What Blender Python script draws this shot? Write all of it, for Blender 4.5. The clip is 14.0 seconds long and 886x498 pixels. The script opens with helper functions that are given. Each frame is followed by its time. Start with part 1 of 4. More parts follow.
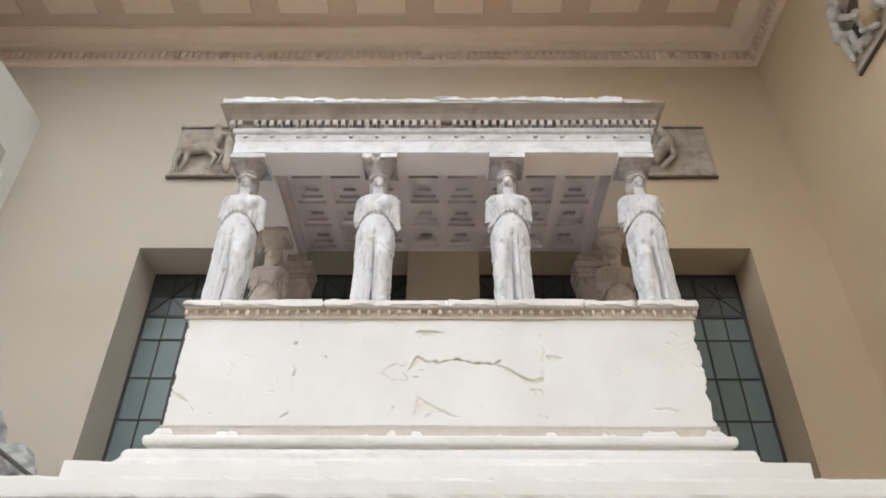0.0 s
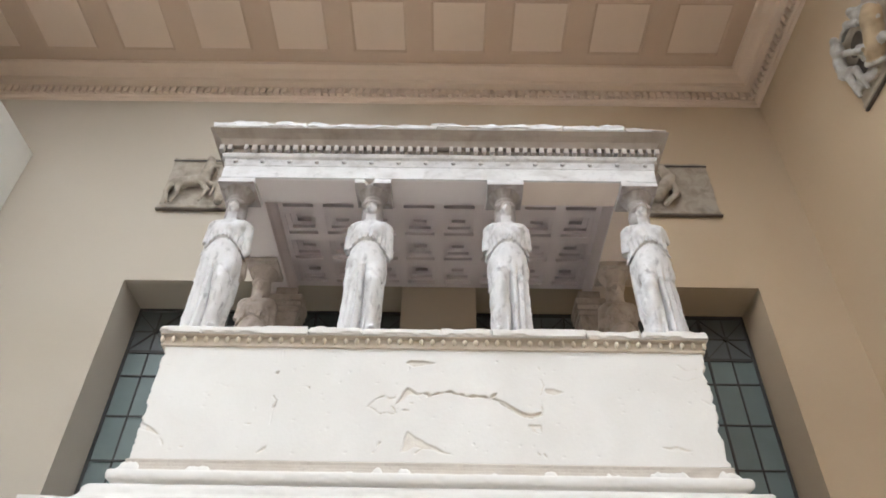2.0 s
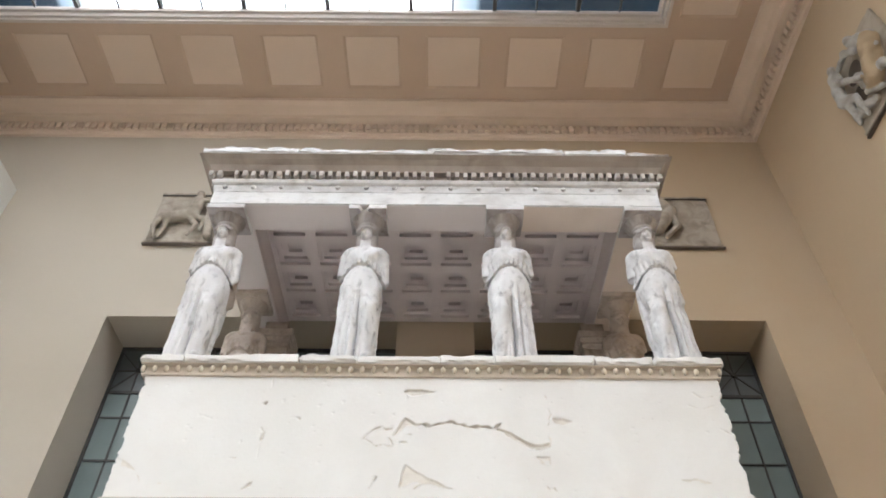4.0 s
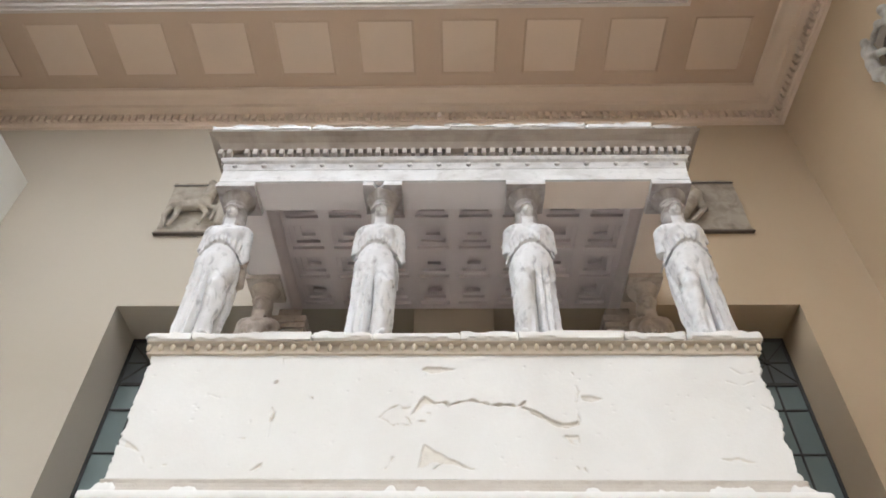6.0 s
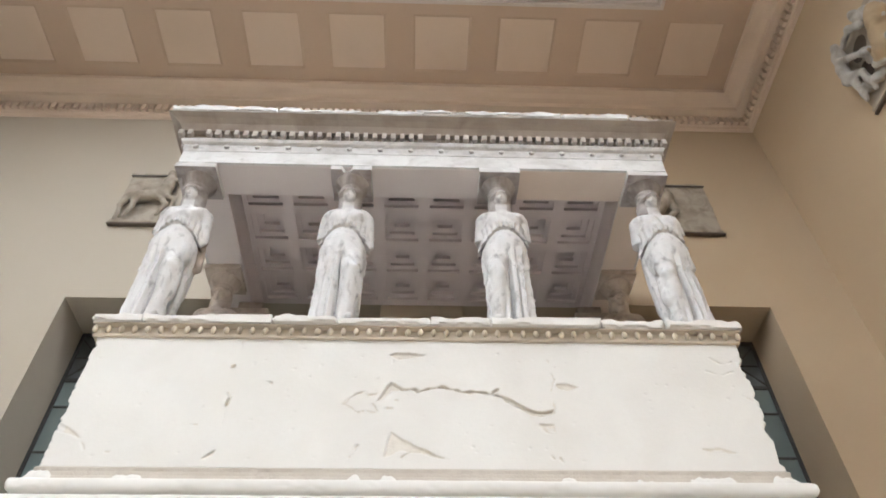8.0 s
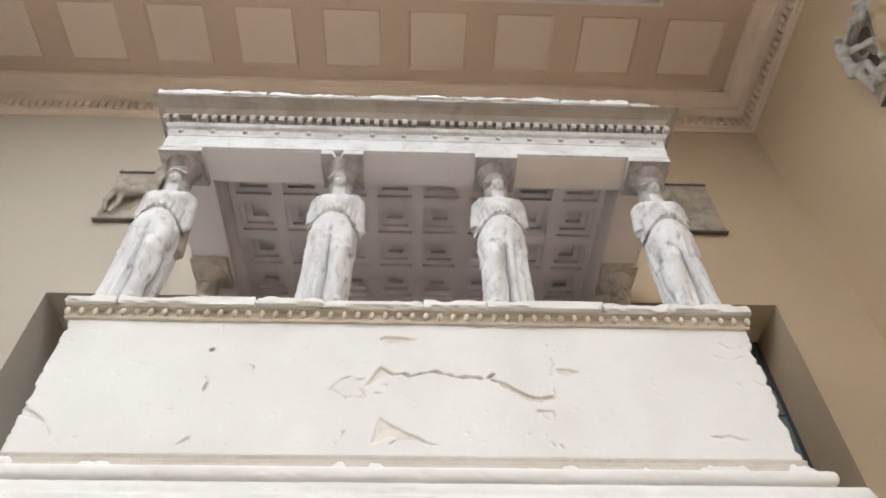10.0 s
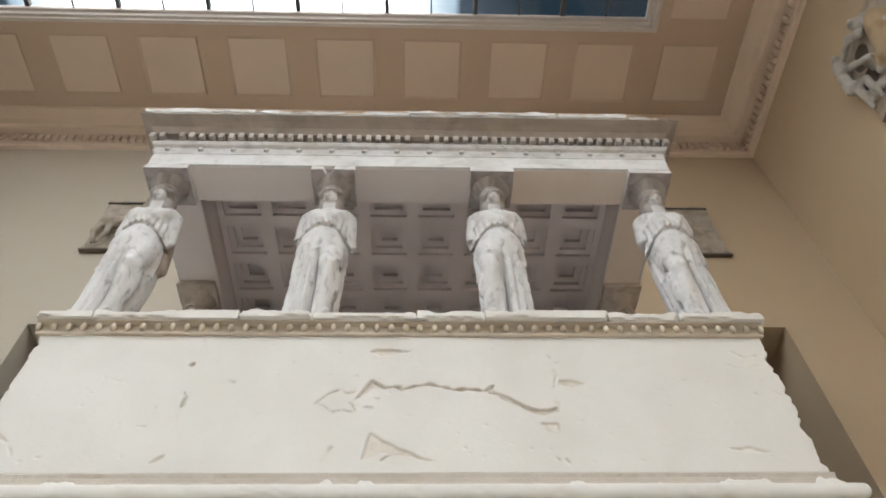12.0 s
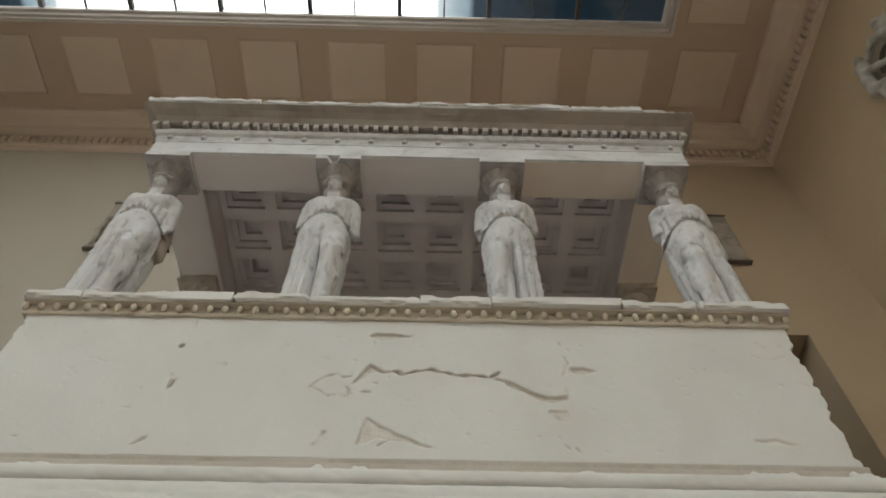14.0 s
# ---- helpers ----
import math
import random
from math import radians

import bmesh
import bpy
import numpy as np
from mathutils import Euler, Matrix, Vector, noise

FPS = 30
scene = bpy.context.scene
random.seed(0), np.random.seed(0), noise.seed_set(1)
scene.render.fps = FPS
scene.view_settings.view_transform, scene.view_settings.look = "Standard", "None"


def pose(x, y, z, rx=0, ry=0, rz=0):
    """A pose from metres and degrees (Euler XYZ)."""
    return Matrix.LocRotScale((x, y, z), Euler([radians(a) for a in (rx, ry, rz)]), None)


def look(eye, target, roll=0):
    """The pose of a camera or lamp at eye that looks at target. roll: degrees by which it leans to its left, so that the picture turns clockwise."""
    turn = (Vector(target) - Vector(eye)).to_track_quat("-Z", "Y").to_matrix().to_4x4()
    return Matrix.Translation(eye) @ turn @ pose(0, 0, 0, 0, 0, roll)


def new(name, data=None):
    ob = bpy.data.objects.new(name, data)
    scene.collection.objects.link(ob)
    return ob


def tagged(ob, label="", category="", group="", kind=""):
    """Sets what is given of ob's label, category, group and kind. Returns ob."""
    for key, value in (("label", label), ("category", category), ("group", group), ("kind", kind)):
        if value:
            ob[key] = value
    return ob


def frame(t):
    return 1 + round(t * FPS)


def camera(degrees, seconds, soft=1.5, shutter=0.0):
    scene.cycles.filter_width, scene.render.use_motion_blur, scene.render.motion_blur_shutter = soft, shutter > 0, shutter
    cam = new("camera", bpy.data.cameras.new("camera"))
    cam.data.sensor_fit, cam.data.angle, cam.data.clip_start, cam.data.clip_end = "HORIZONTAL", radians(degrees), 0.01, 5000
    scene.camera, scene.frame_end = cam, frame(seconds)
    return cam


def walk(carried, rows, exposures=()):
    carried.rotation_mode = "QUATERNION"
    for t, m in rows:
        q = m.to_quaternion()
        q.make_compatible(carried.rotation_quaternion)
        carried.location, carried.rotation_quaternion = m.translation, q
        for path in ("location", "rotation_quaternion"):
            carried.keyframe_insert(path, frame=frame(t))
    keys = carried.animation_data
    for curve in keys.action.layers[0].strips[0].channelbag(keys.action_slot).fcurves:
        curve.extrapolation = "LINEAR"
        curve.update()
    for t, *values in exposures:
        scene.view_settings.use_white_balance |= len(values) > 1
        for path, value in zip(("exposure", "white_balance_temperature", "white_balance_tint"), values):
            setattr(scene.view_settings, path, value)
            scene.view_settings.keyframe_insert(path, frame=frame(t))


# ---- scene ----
cam = camera(64.7, 14.0, soft=1.8)
SKY_POWER = 7.65
PATH = [
    (0, (0.112, 2.609, 1.512), (0.095, 4.235, 2.676), 0.4),
    (0.5, (0.148, 2.763, 1.494), (0.124, 4.358, 2.701), 0.8),
    (1, (0.17, 2.897, 1.501), (0.148, 4.463, 2.744), 1.2),
    (1.5, (0.169, 3.016, 1.499), (0.128, 4.582, 2.743), 1.7),
    (2, (0.179, 3.134, 1.504), (0.16, 4.663, 2.793), 1.2),
    (2.5, (0.159, 3.256, 1.503), (0.185, 4.748, 2.835), 0.7),
    (5, (0.091, 3.874, 1.503), (0.057, 5.288, 2.918), 0.5),
    (5.5, (0.091, 4.01, 1.499), (0.029, 5.436, 2.9), 1.2),
    (6, (0.077, 4.128, 1.504), (0.035, 5.537, 2.922), 1.0),
    (6.5, (0.061, 4.255, 1.509), (0.106, 5.603, 2.985), 0.0),
    (7, (0.039, 4.375, 1.507), (0.126, 5.714, 2.989), -1.0),
    (7.5, (0.017, 4.465, 1.5), (0.095, 5.824, 2.964), -0.9),
    (8, (0.017, 4.576, 1.49), (0.075, 5.948, 2.944), -0.8),
    (10.5, (0.086, 5.158, 1.492), (0.152, 6.449, 3.018), -0.9),
    (11, (0.099, 5.273, 1.5), (0.166, 6.494, 3.083), -0.7),
    (11.5, (0.108, 5.375, 1.501), (0.162, 6.602, 3.079), -0.6),
    (12, (0.124, 5.483, 1.501), (0.188, 6.708, 3.081), -1.9),
    (12.5, (0.141, 5.571, 1.5), (0.142, 6.74, 3.123), 0.0),
    (13, (0.168, 5.69, 1.506), (0.17, 6.844, 3.14), -0.0),
    (13.5, (0.187, 5.791, 1.513), (0.215, 6.919, 3.165), 0.1),
    (14, (0.206, 5.906, 1.516), (0.228, 7.075, 3.139), 0.3),
]
walk(cam, [(t, look(eye, target, roll)) for t, eye, target, roll in PATH], [
    (0, 0.05, 5950, 10), (6, 0.07, 5950, 10), (6.6, 0.02, 6050, 10), (7, -0.1, 6050, 10), (7.5, 0.04, 6050, 10), (8, 0.07, 6050, 10), (10.5, 0.05, 6050, 10),
    (11, -0.2, 6100, 9), (11.5, -0.66, 6150, 9), (12, -0.25, 6150, 8), (12.5, -0.49, 6200, 7), (13, -0.90, 6250, 7), (13.5, -0.98, 6300, 4), (14, -1.0, 6350, 4)])

# exposure along the walk and the hall's light
world = bpy.data.worlds.new("hall_sky")
scene.world = world
world.use_nodes = True
wn = world.node_tree
sky = wn.nodes.new("ShaderNodeTexSky")
sky.sky_type, sky.sun_disc, sky.sun_elevation, sky.sun_rotation = "NISHITA", False, radians(40), radians(200)
wn.links.new(sky.outputs[0], wn.nodes["Background"].inputs[0])
wn.nodes["Background"].inputs[1].default_value = 0.08

# ---------------------------------------------------------------- materials


def material(name, base, stain, rough=0.85, scale=3.0, amount=0.5, bump=0.25, grain=60.0, streak=None, patch=None, spots=0.0):
    """Matt plaster, paint or stone: broad stains, fine grain, and optional patches and dark spots."""
    m = bpy.data.materials.new(name)
    m.use_nodes = True
    nt = m.node_tree
    bs = nt.nodes["Principled BSDF"]
    bs.inputs["Roughness"].default_value = rough
    co = nt.nodes.new("ShaderNodeTexCoord")
    mp = nt.nodes.new("ShaderNodeMapping")
    nt.links.new(co.outputs["Object"], mp.inputs[0])
    if streak:
        mp.inputs["Scale"].default_value = streak

    def noise_tex(s, detail, lo, hi, dist=0.0):
        n = nt.nodes.new("ShaderNodeTexNoise")
        n.inputs["Scale"].default_value, n.inputs["Detail"].default_value = s, detail
        n.inputs["Distortion"].default_value = dist
        nt.links.new(mp.outputs[0], n.inputs["Vector"])
        r = nt.nodes.new("ShaderNodeMapRange")
        r.inputs[1].default_value, r.inputs[2].default_value = lo, hi
        nt.links.new(n.outputs[0], r.inputs[0])
        return n, r

    def mix(fac, a, b):
        x = nt.nodes.new("ShaderNodeMix")
        x.data_type = "RGBA"
        nt.links.new(fac, x.inputs[0])
        for sock, v in ((x.inputs[6], a), (x.inputs[7], b)):
            if isinstance(v, tuple):
                sock.default_value = (*v, 1)
            else:
                nt.links.new(v, sock)
        return x.outputs[2]

    _, broad = noise_tex(scale, 8, 0.42, 0.72, 0.6)
    scaled = nt.nodes.new("ShaderNodeMath")
    scaled.operation = "MULTIPLY"
    scaled.inputs[1].default_value = amount
    nt.links.new(broad.outputs[0], scaled.inputs[0])
    col = mix(scaled.outputs[0], base, stain)
    if patch:
        _, pr = noise_tex(scale * 0.37, 4, 0.5, 0.75)
        col = mix(pr.outputs[0], col, patch)
    if spots:
        _, sp = noise_tex(scale * 3, 7, 0.56, 0.76, 0.4)
        k = nt.nodes.new("ShaderNodeMath")
        k.operation = "MULTIPLY"
        k.inputs[1].default_value = spots
        nt.links.new(sp.outputs[0], k.inputs[0])
        col = mix(k.outputs[0], col, tuple(0.35 * c for c in stain))
    gn, gr = noise_tex(grain, 6, 0.3, 0.7)
    k2 = nt.nodes.new("ShaderNodeMath")
    k2.operation = "MULTIPLY"
    k2.inputs[1].default_value = 0.12
    nt.links.new(gr.outputs[0], k2.inputs[0])
    col = mix(k2.outputs[0], col, stain)
    nt.links.new(col, bs.inputs["Base Color"])
    bp = nt.nodes.new("ShaderNodeBump")
    bp.inputs["Strength"].default_value, bp.inputs["Distance"].default_value = bump, 0.01
    nt.links.new(gn.outputs[0], bp.inputs["Height"])
    nt.links.new(bp.outputs[0], bs.inputs["Normal"])
    return m


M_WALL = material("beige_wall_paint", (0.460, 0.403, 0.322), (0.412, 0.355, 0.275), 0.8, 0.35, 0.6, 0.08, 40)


def warm_light_gradient(m, low, high, base, stain):
    """Blends warm light into the wall colour, from one end of the wall to the other."""
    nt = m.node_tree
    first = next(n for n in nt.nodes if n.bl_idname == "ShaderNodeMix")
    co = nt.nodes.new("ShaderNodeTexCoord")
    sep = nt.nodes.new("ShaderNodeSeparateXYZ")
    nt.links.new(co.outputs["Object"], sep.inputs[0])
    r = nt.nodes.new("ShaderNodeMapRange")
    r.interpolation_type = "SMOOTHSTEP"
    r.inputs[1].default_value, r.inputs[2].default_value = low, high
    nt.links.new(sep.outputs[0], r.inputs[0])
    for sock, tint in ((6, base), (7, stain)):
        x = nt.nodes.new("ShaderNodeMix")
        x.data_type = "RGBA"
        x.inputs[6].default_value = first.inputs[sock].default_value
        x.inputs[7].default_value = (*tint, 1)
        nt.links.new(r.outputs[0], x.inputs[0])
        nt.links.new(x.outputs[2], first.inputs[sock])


# warm light on the east end, painted into the wall colour
warm_light_gradient(M_WALL, -5.0, 5.5, (0.500, 0.385, 0.255), (0.445, 0.33, 0.205))
# the ochre of the east wall stands in for warm light there
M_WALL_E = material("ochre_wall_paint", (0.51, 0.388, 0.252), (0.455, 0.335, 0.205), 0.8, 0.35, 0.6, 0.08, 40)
M_PALE = material("pale_wall_paint", (0.60, 0.575, 0.515), (0.53, 0.505, 0.44), 0.8, 0.5, 0.5, 0.08, 40)
M_CEIL = material("brown_ceiling_paint", (0.535, 0.403, 0.299), (0.466, 0.34, 0.24), 0.85, 0.4, 0.6, 0.06, 30)
M_PANEL = material("light_ceiling_panel_paint", (0.65, 0.518, 0.404), (0.585, 0.456, 0.344), 0.85, 0.6, 0.6, 0.06, 30)
M_CORNICE = material("cornice_paint", (0.67, 0.54, 0.425), (0.59, 0.457, 0.342), 0.85, 1.0, 0.5, 0.06, 40)
M_PODIUM = material("cream_plaster", (0.725, 0.702, 0.66), (0.625, 0.59, 0.54), 0.8, 1.6, 0.5, 0.12, 30, None, (0.675, 0.65, 0.602))
M_BREAK = material("broken_plaster_core", (0.70, 0.655, 0.58), (0.55, 0.495, 0.42), 0.9, 6.0, 0.7, 0.4, 50)
M_BAND = material("stained_tan_plaster", (0.575, 0.50, 0.40), (0.43, 0.36, 0.27), 0.9, 5.0, 0.6, 0.3, 60)
M_APRON = material("greyed_tan_plaster", (0.55, 0.495, 0.425), (0.43, 0.375, 0.31), 0.9, 5.0, 0.6, 0.3, 60)
M_EGG = material("yellowed_plaster", (0.73, 0.66, 0.54), (0.58, 0.49, 0.36), 0.85, 5.0, 0.6, 0.3, 60)
M_STATUE = material("white_statue_plaster", (0.69, 0.675, 0.66), (0.47, 0.44, 0.43), 0.75, 4.0, 0.6, 0.3, 80, (1.4, 1.4, 0.7), None, 0.65)
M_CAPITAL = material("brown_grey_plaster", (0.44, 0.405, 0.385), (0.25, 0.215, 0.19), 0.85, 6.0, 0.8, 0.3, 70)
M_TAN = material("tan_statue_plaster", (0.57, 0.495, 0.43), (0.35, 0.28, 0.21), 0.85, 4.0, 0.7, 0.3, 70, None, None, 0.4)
M_STAIN_SHADE = material("brown_stained_plaster", (0.44, 0.37, 0.31), (0.27, 0.21, 0.16), 0.9, 5.0, 0.7, 0.3, 60)
M_ENTAB = material("weathered_white_plaster", (0.76, 0.75, 0.735), (0.46, 0.43, 0.40), 0.8, 4.0, 0.6, 0.35, 60, (0.8, 1.0, 1.4), None, 0.3)
M_FASCIA = material("greyed_white_plaster", (0.66, 0.645, 0.63), (0.42, 0.395, 0.37), 0.8, 4.0, 0.7, 0.35, 60, (0.8, 1.0, 1.4), None, 0.4)
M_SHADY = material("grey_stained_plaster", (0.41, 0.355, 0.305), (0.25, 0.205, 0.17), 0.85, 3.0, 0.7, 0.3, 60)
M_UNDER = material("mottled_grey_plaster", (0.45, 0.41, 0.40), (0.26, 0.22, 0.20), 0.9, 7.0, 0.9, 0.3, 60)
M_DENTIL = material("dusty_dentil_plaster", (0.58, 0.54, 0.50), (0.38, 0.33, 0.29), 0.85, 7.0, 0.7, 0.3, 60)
M_BEAM = material("pale_lilac_plaster", (0.76, 0.695, 0.675), (0.68, 0.605, 0.575), 0.85, 1.2, 0.6, 0.12, 60)
M_BEAM_TAN = material("pinkish_tan_plaster", (0.80, 0.69, 0.60), (0.71, 0.595, 0.50), 0.85, 1.2, 0.6, 0.12, 60)
M_SOFFIT = material("grey_lilac_plaster", (0.73, 0.645, 0.62), (0.62, 0.535, 0.51), 0.85, 1.6, 0.5, 0.12, 60)
M_RELIEF = material("grey_brown_relief_plaster", (0.42, 0.365, 0.295), (0.20, 0.165, 0.125), 0.85, 5.0, 0.8, 0.3, 70)
M_RELIEF_TAN = material("tan_relief_plaster", (0.42, 0.355, 0.27), (0.25, 0.205, 0.15), 0.85, 4.0, 0.7, 0.3, 70)
M_RELIEF_OCHRE = material("ochre_relief_plaster", (0.41, 0.305, 0.185), (0.25, 0.17, 0.095), 0.85, 4.0, 0.7, 0.3, 70)
M_RELIEF_PALE = material("pale_relief_plaster", (0.46, 0.43, 0.38), (0.19, 0.16, 0.125), 0.85, 5.0, 0.7, 0.3, 70)
M_HOLLOW_SHADE = material("sooty_hollow_plaster", (0.13, 0.105, 0.08), (0.07, 0.055, 0.04), 0.95, 5.0, 0.7, 0.3, 60)
M_METAL = material("dark_iron", (0.06, 0.055, 0.05), (0.10, 0.07, 0.05), 0.55, 8, 0.6, 0.1, 60)
M_RUST = material("brown_painted_iron", (0.13, 0.105, 0.08), (0.08, 0.06, 0.045), 0.6, 8, 0.6, 0.1, 60)
M_LEAD = material("dark_window_bar", (0.042, 0.040, 0.037), (0.07, 0.06, 0.05), 0.6, 8, 0.5, 0.1, 60)
M_FLOOR = material("grey_stone_floor", (0.52, 0.485, 0.44), (0.42, 0.39, 0.35), 0.45, 1.2, 0.6, 0.08, 30)
M_FRAME = material("skylight_frame_paint", (0.60, 0.54, 0.49), (0.50, 0.44, 0.38), 0.7, 2, 0.5, 0.05, 40)
M_BAR = material("skylight_bar_paint", (0.10, 0.095, 0.09), (0.07, 0.065, 0.06), 0.6, 3, 0.5, 0.05, 40)


def pane_material(name, tint, rough, transmission):
    m = bpy.data.materials.new(name)
    m.use_nodes = True
    nt = m.node_tree
    bs = nt.nodes["Principled BSDF"]
    bs.inputs["Roughness"].default_value = rough
    bs.inputs["Transmission Weight"].default_value = transmission
    bs.inputs["IOR"].default_value = 1.45
    n = nt.nodes.new("ShaderNodeTexNoise")
    n.inputs["Scale"].default_value, n.inputs["Detail"].default_value = 2.2, 6
    co = nt.nodes.new("ShaderNodeTexCoord")
    nt.links.new(co.outputs["Object"], n.inputs["Vector"])
    info = nt.nodes.new("ShaderNodeObjectInfo")
    add = nt.nodes.new("ShaderNodeMath")
    add.operation = "MULTIPLY_ADD"
    add.inputs[1].default_value = 0.35
    nt.links.new(info.outputs["Random"], add.inputs[0])
    nt.links.new(n.outputs[0], add.inputs[2])
    x = nt.nodes.new("ShaderNodeMix")
    x.data_type = "RGBA"
    x.inputs[6].default_value = (*tint, 1)
    x.inputs[7].default_value = (*(0.72 * c for c in tint), 1)
    nt.links.new(add.outputs[0], x.inputs[0])
    nt.links.new(x.outputs[2], bs.inputs["Base Color"])
    return m


M_PANE = pane_material("frosted_green_grey_glass", (0.20, 0.245, 0.235), 0.35, 0.0)
# fanlights get a darker glass colour in place of the blocked light behind
M_PANE_DARK = pane_material("sooty_fanlight_glass", (0.11, 0.12, 0.118), 0.3, 0.0)
M_GLASS = pane_material("clear_skylight_glass", (0.95, 0.97, 0.97), 0.0, 1.0)

# ---------------------------------------------------------------- mesh helpers


def part(name, bm, mat, parent=None, label="", smooth=False):
    """Links a bmesh as one mesh object under a thing or a part."""
    if isinstance(bm, bpy.types.Mesh):
        me = bm
    else:
        me = bpy.data.meshes.new(name)
        bm.normal_update()
        bm.to_mesh(me)
        bm.free()
    if mat and not me.materials:
        me.materials.append(mat)
    if smooth:
        me.polygons.foreach_set("use_smooth", [True] * len(me.polygons))
    ob = new(name, me)
    if parent:
        ob.parent = parent
    if label:
        ob["label"] = label
    return ob


def thing(name, label, category, group="", kind="", at=(0, 0, 0)):
    ob = new(name)
    ob.location = at
    return tagged(ob, label, category, group, kind)


def box(bm, x0, x1, y0, y1, z0, z1, bevel=0.0):
    geo = bmesh.ops.create_cube(bm, size=1.0, matrix=Matrix.LocRotScale(((x0 + x1) / 2, (y0 + y1) / 2, (z0 + z1) / 2), None, (x1 - x0, y1 - y0, z1 - z0)))
    if bevel:
        edges = {e for v in geo["verts"] for e in v.link_edges}
        bmesh.ops.bevel(bm, geom=list(edges), offset=bevel, segments=2, profile=0.6, affect="EDGES")


def boxes(*dims, bevel=0.0):
    bm = bmesh.new()
    for d in dims:
        box(bm, *d, bevel=bevel)
    return bm


def rough_box(x0, x1, y0, y1, z0, z1, step, amp, seed):
    """A block with worn, uneven edges: a subdivided box pushed about by noise, most along its edges."""
    bm = boxes((x0, x1, y0, y1, z0, z1))
    for axis, size in enumerate((x1 - x0, y1 - y0, z1 - z0)):
        n = max(1, min(140, round(size / step)))
        lo = (x0, y0, z0)[axis]
        for i in range(1, n):
            co = [0, 0, 0]
            no = [0, 0, 0]
            co[axis], no[axis] = lo + size * i / n, 1
            bmesh.ops.bisect_plane(bm, geom=bm.verts[:] + bm.edges[:] + bm.faces[:], plane_co=co, plane_no=no)
    mid = Vector(((x0 + x1) / 2, (y0 + y1) / 2, (z0 + z1) / 2))
    for v in bm.verts:
        faces = sum((abs(v.co[a] - lo) < 1e-5 or abs(v.co[a] - hi) < 1e-5) for a, (lo, hi) in enumerate(((x0, x1), (y0, y1), (z0, z1))))
        n = noise.noise(v.co * 3.1 + Vector((seed, 0, 0))) + 0.6 * noise.noise(v.co * 11 + Vector((0, seed, 0)))
        if faces >= 2:
            for a, (lo, hi) in enumerate(((x0, x1), (y0, y1), (z0, z1))):
                if abs(v.co[a] - lo) < 1e-5:
                    v.co[a] += amp * max(0.0, 0.25 + n)
                elif abs(v.co[a] - hi) < 1e-5:
                    v.co[a] -= amp * max(0.0, 0.25 + n)
        else:
            v.co += (v.co - mid).normalized() * n * amp * 0.12
    return bm


def wrap(profile, x0, x1, y0, yb, wear=0.0, seg=0.06, seed=0.0, closed=True):
    """Sweeps a profile of (outset, height) round the two sides and the front of a rectangle, mitred; wear roughens it."""
    bm = bmesh.new()
    nside, nfront = max(2, round((yb - y0) / seg / 3)), max(2, round((x1 - x0) / seg))
    rings = []
    for i in range(nside):
        f = i / nside
        rings.append(lambda o, f=f: (x0 - o, yb + (y0 - o - yb) * f))
    for i in range(nfront + 1):
        f = i / nfront
        rings.append(lambda o, f=f: (x0 - o + (x1 - x0 + 2 * o) * f, y0 - o))
    for i in range(1, nside + 1):
        f = i / nside
        rings.append(lambda o, f=f: (x1 + o, y0 - o + (yb - y0 + o) * f))
    rows = []
    for ring in rings:
        row = []
        for o, z in profile:
            x, y = ring(o)
            if wear:
                p = Vector((x * 5, y * 5, z * 9 + seed))
                k = noise.noise(p) + 0.7 * noise.noise(p * 3.7)
                x, y = ring(o - wear * max(0.0, k) * (1.0 if o > 0 else 0.0))
                z += wear * 0.25 * k
            row.append(bm.verts.new((x, y, z)))
        rows.append(row)
    n = len(profile)
    for a, b in zip(rows, rows[1:]):
        for j in range(n if closed else n - 1):
            bm.faces.new((a[j], a[(j + 1) % n], b[(j + 1) % n], b[j]))
    if closed:
        bm.faces.new(rows[0][::-1])
        bm.faces.new(rows[-1])
    bmesh.ops.recalc_face_normals(bm, faces=bm.faces[:])
    return bm


def run(profile, p, q, out, wear=0.0):
    """A straight moulding: the profile (outset, height) drawn from p to q, outset along out."""
    bm = bmesh.new()
    ends = []
    for e in (p, q):
        ends.append([bm.verts.new((e[0] + out[0] * o, e[1] + out[1] * o, z)) for o, z in profile])
    n = len(profile)
    for j in range(n):
        bm.faces.new((ends[0][j], ends[0][(j + 1) % n], ends[1][(j + 1) % n], ends[1][j]))
    bm.faces.new(ends[0][::-1])
    bm.faces.new(ends[1])
    bmesh.ops.recalc_face_normals(bm, faces=bm.faces[:])
    return bm


# solid forms from distance functions

def smin(a, b, k):
    h = np.clip(0.5 + 0.5 * (b - a) / k, 0, 1)
    return b + (a - b) * h - k * h * (1 - h)


def smax(a, b, k):
    return -smin(-a, -b, k)


def ramp(a, b, x):
    t = np.clip((x - a) / (b - a), 0, 1)
    return t * t * (3 - 2 * t)


def ell(p, c, r):
    q = [(p[i] - c[i]) / r[i] for i in range(3)]
    return (np.sqrt(q[0] ** 2 + q[1] ** 2 + q[2] ** 2) - 1) * min(r)


def cap(p, a, b, ra, rb):
    ab = [b[i] - a[i] for i in range(3)]
    l2 = sum(c * c for c in ab)
    t = np.clip(sum((p[i] - a[i]) * ab[i] for i in range(3)) / l2, 0, 1)
    return np.sqrt(sum((p[i] - a[i] - t * ab[i]) ** 2 for i in range(3))) - (ra + (rb - ra) * t)


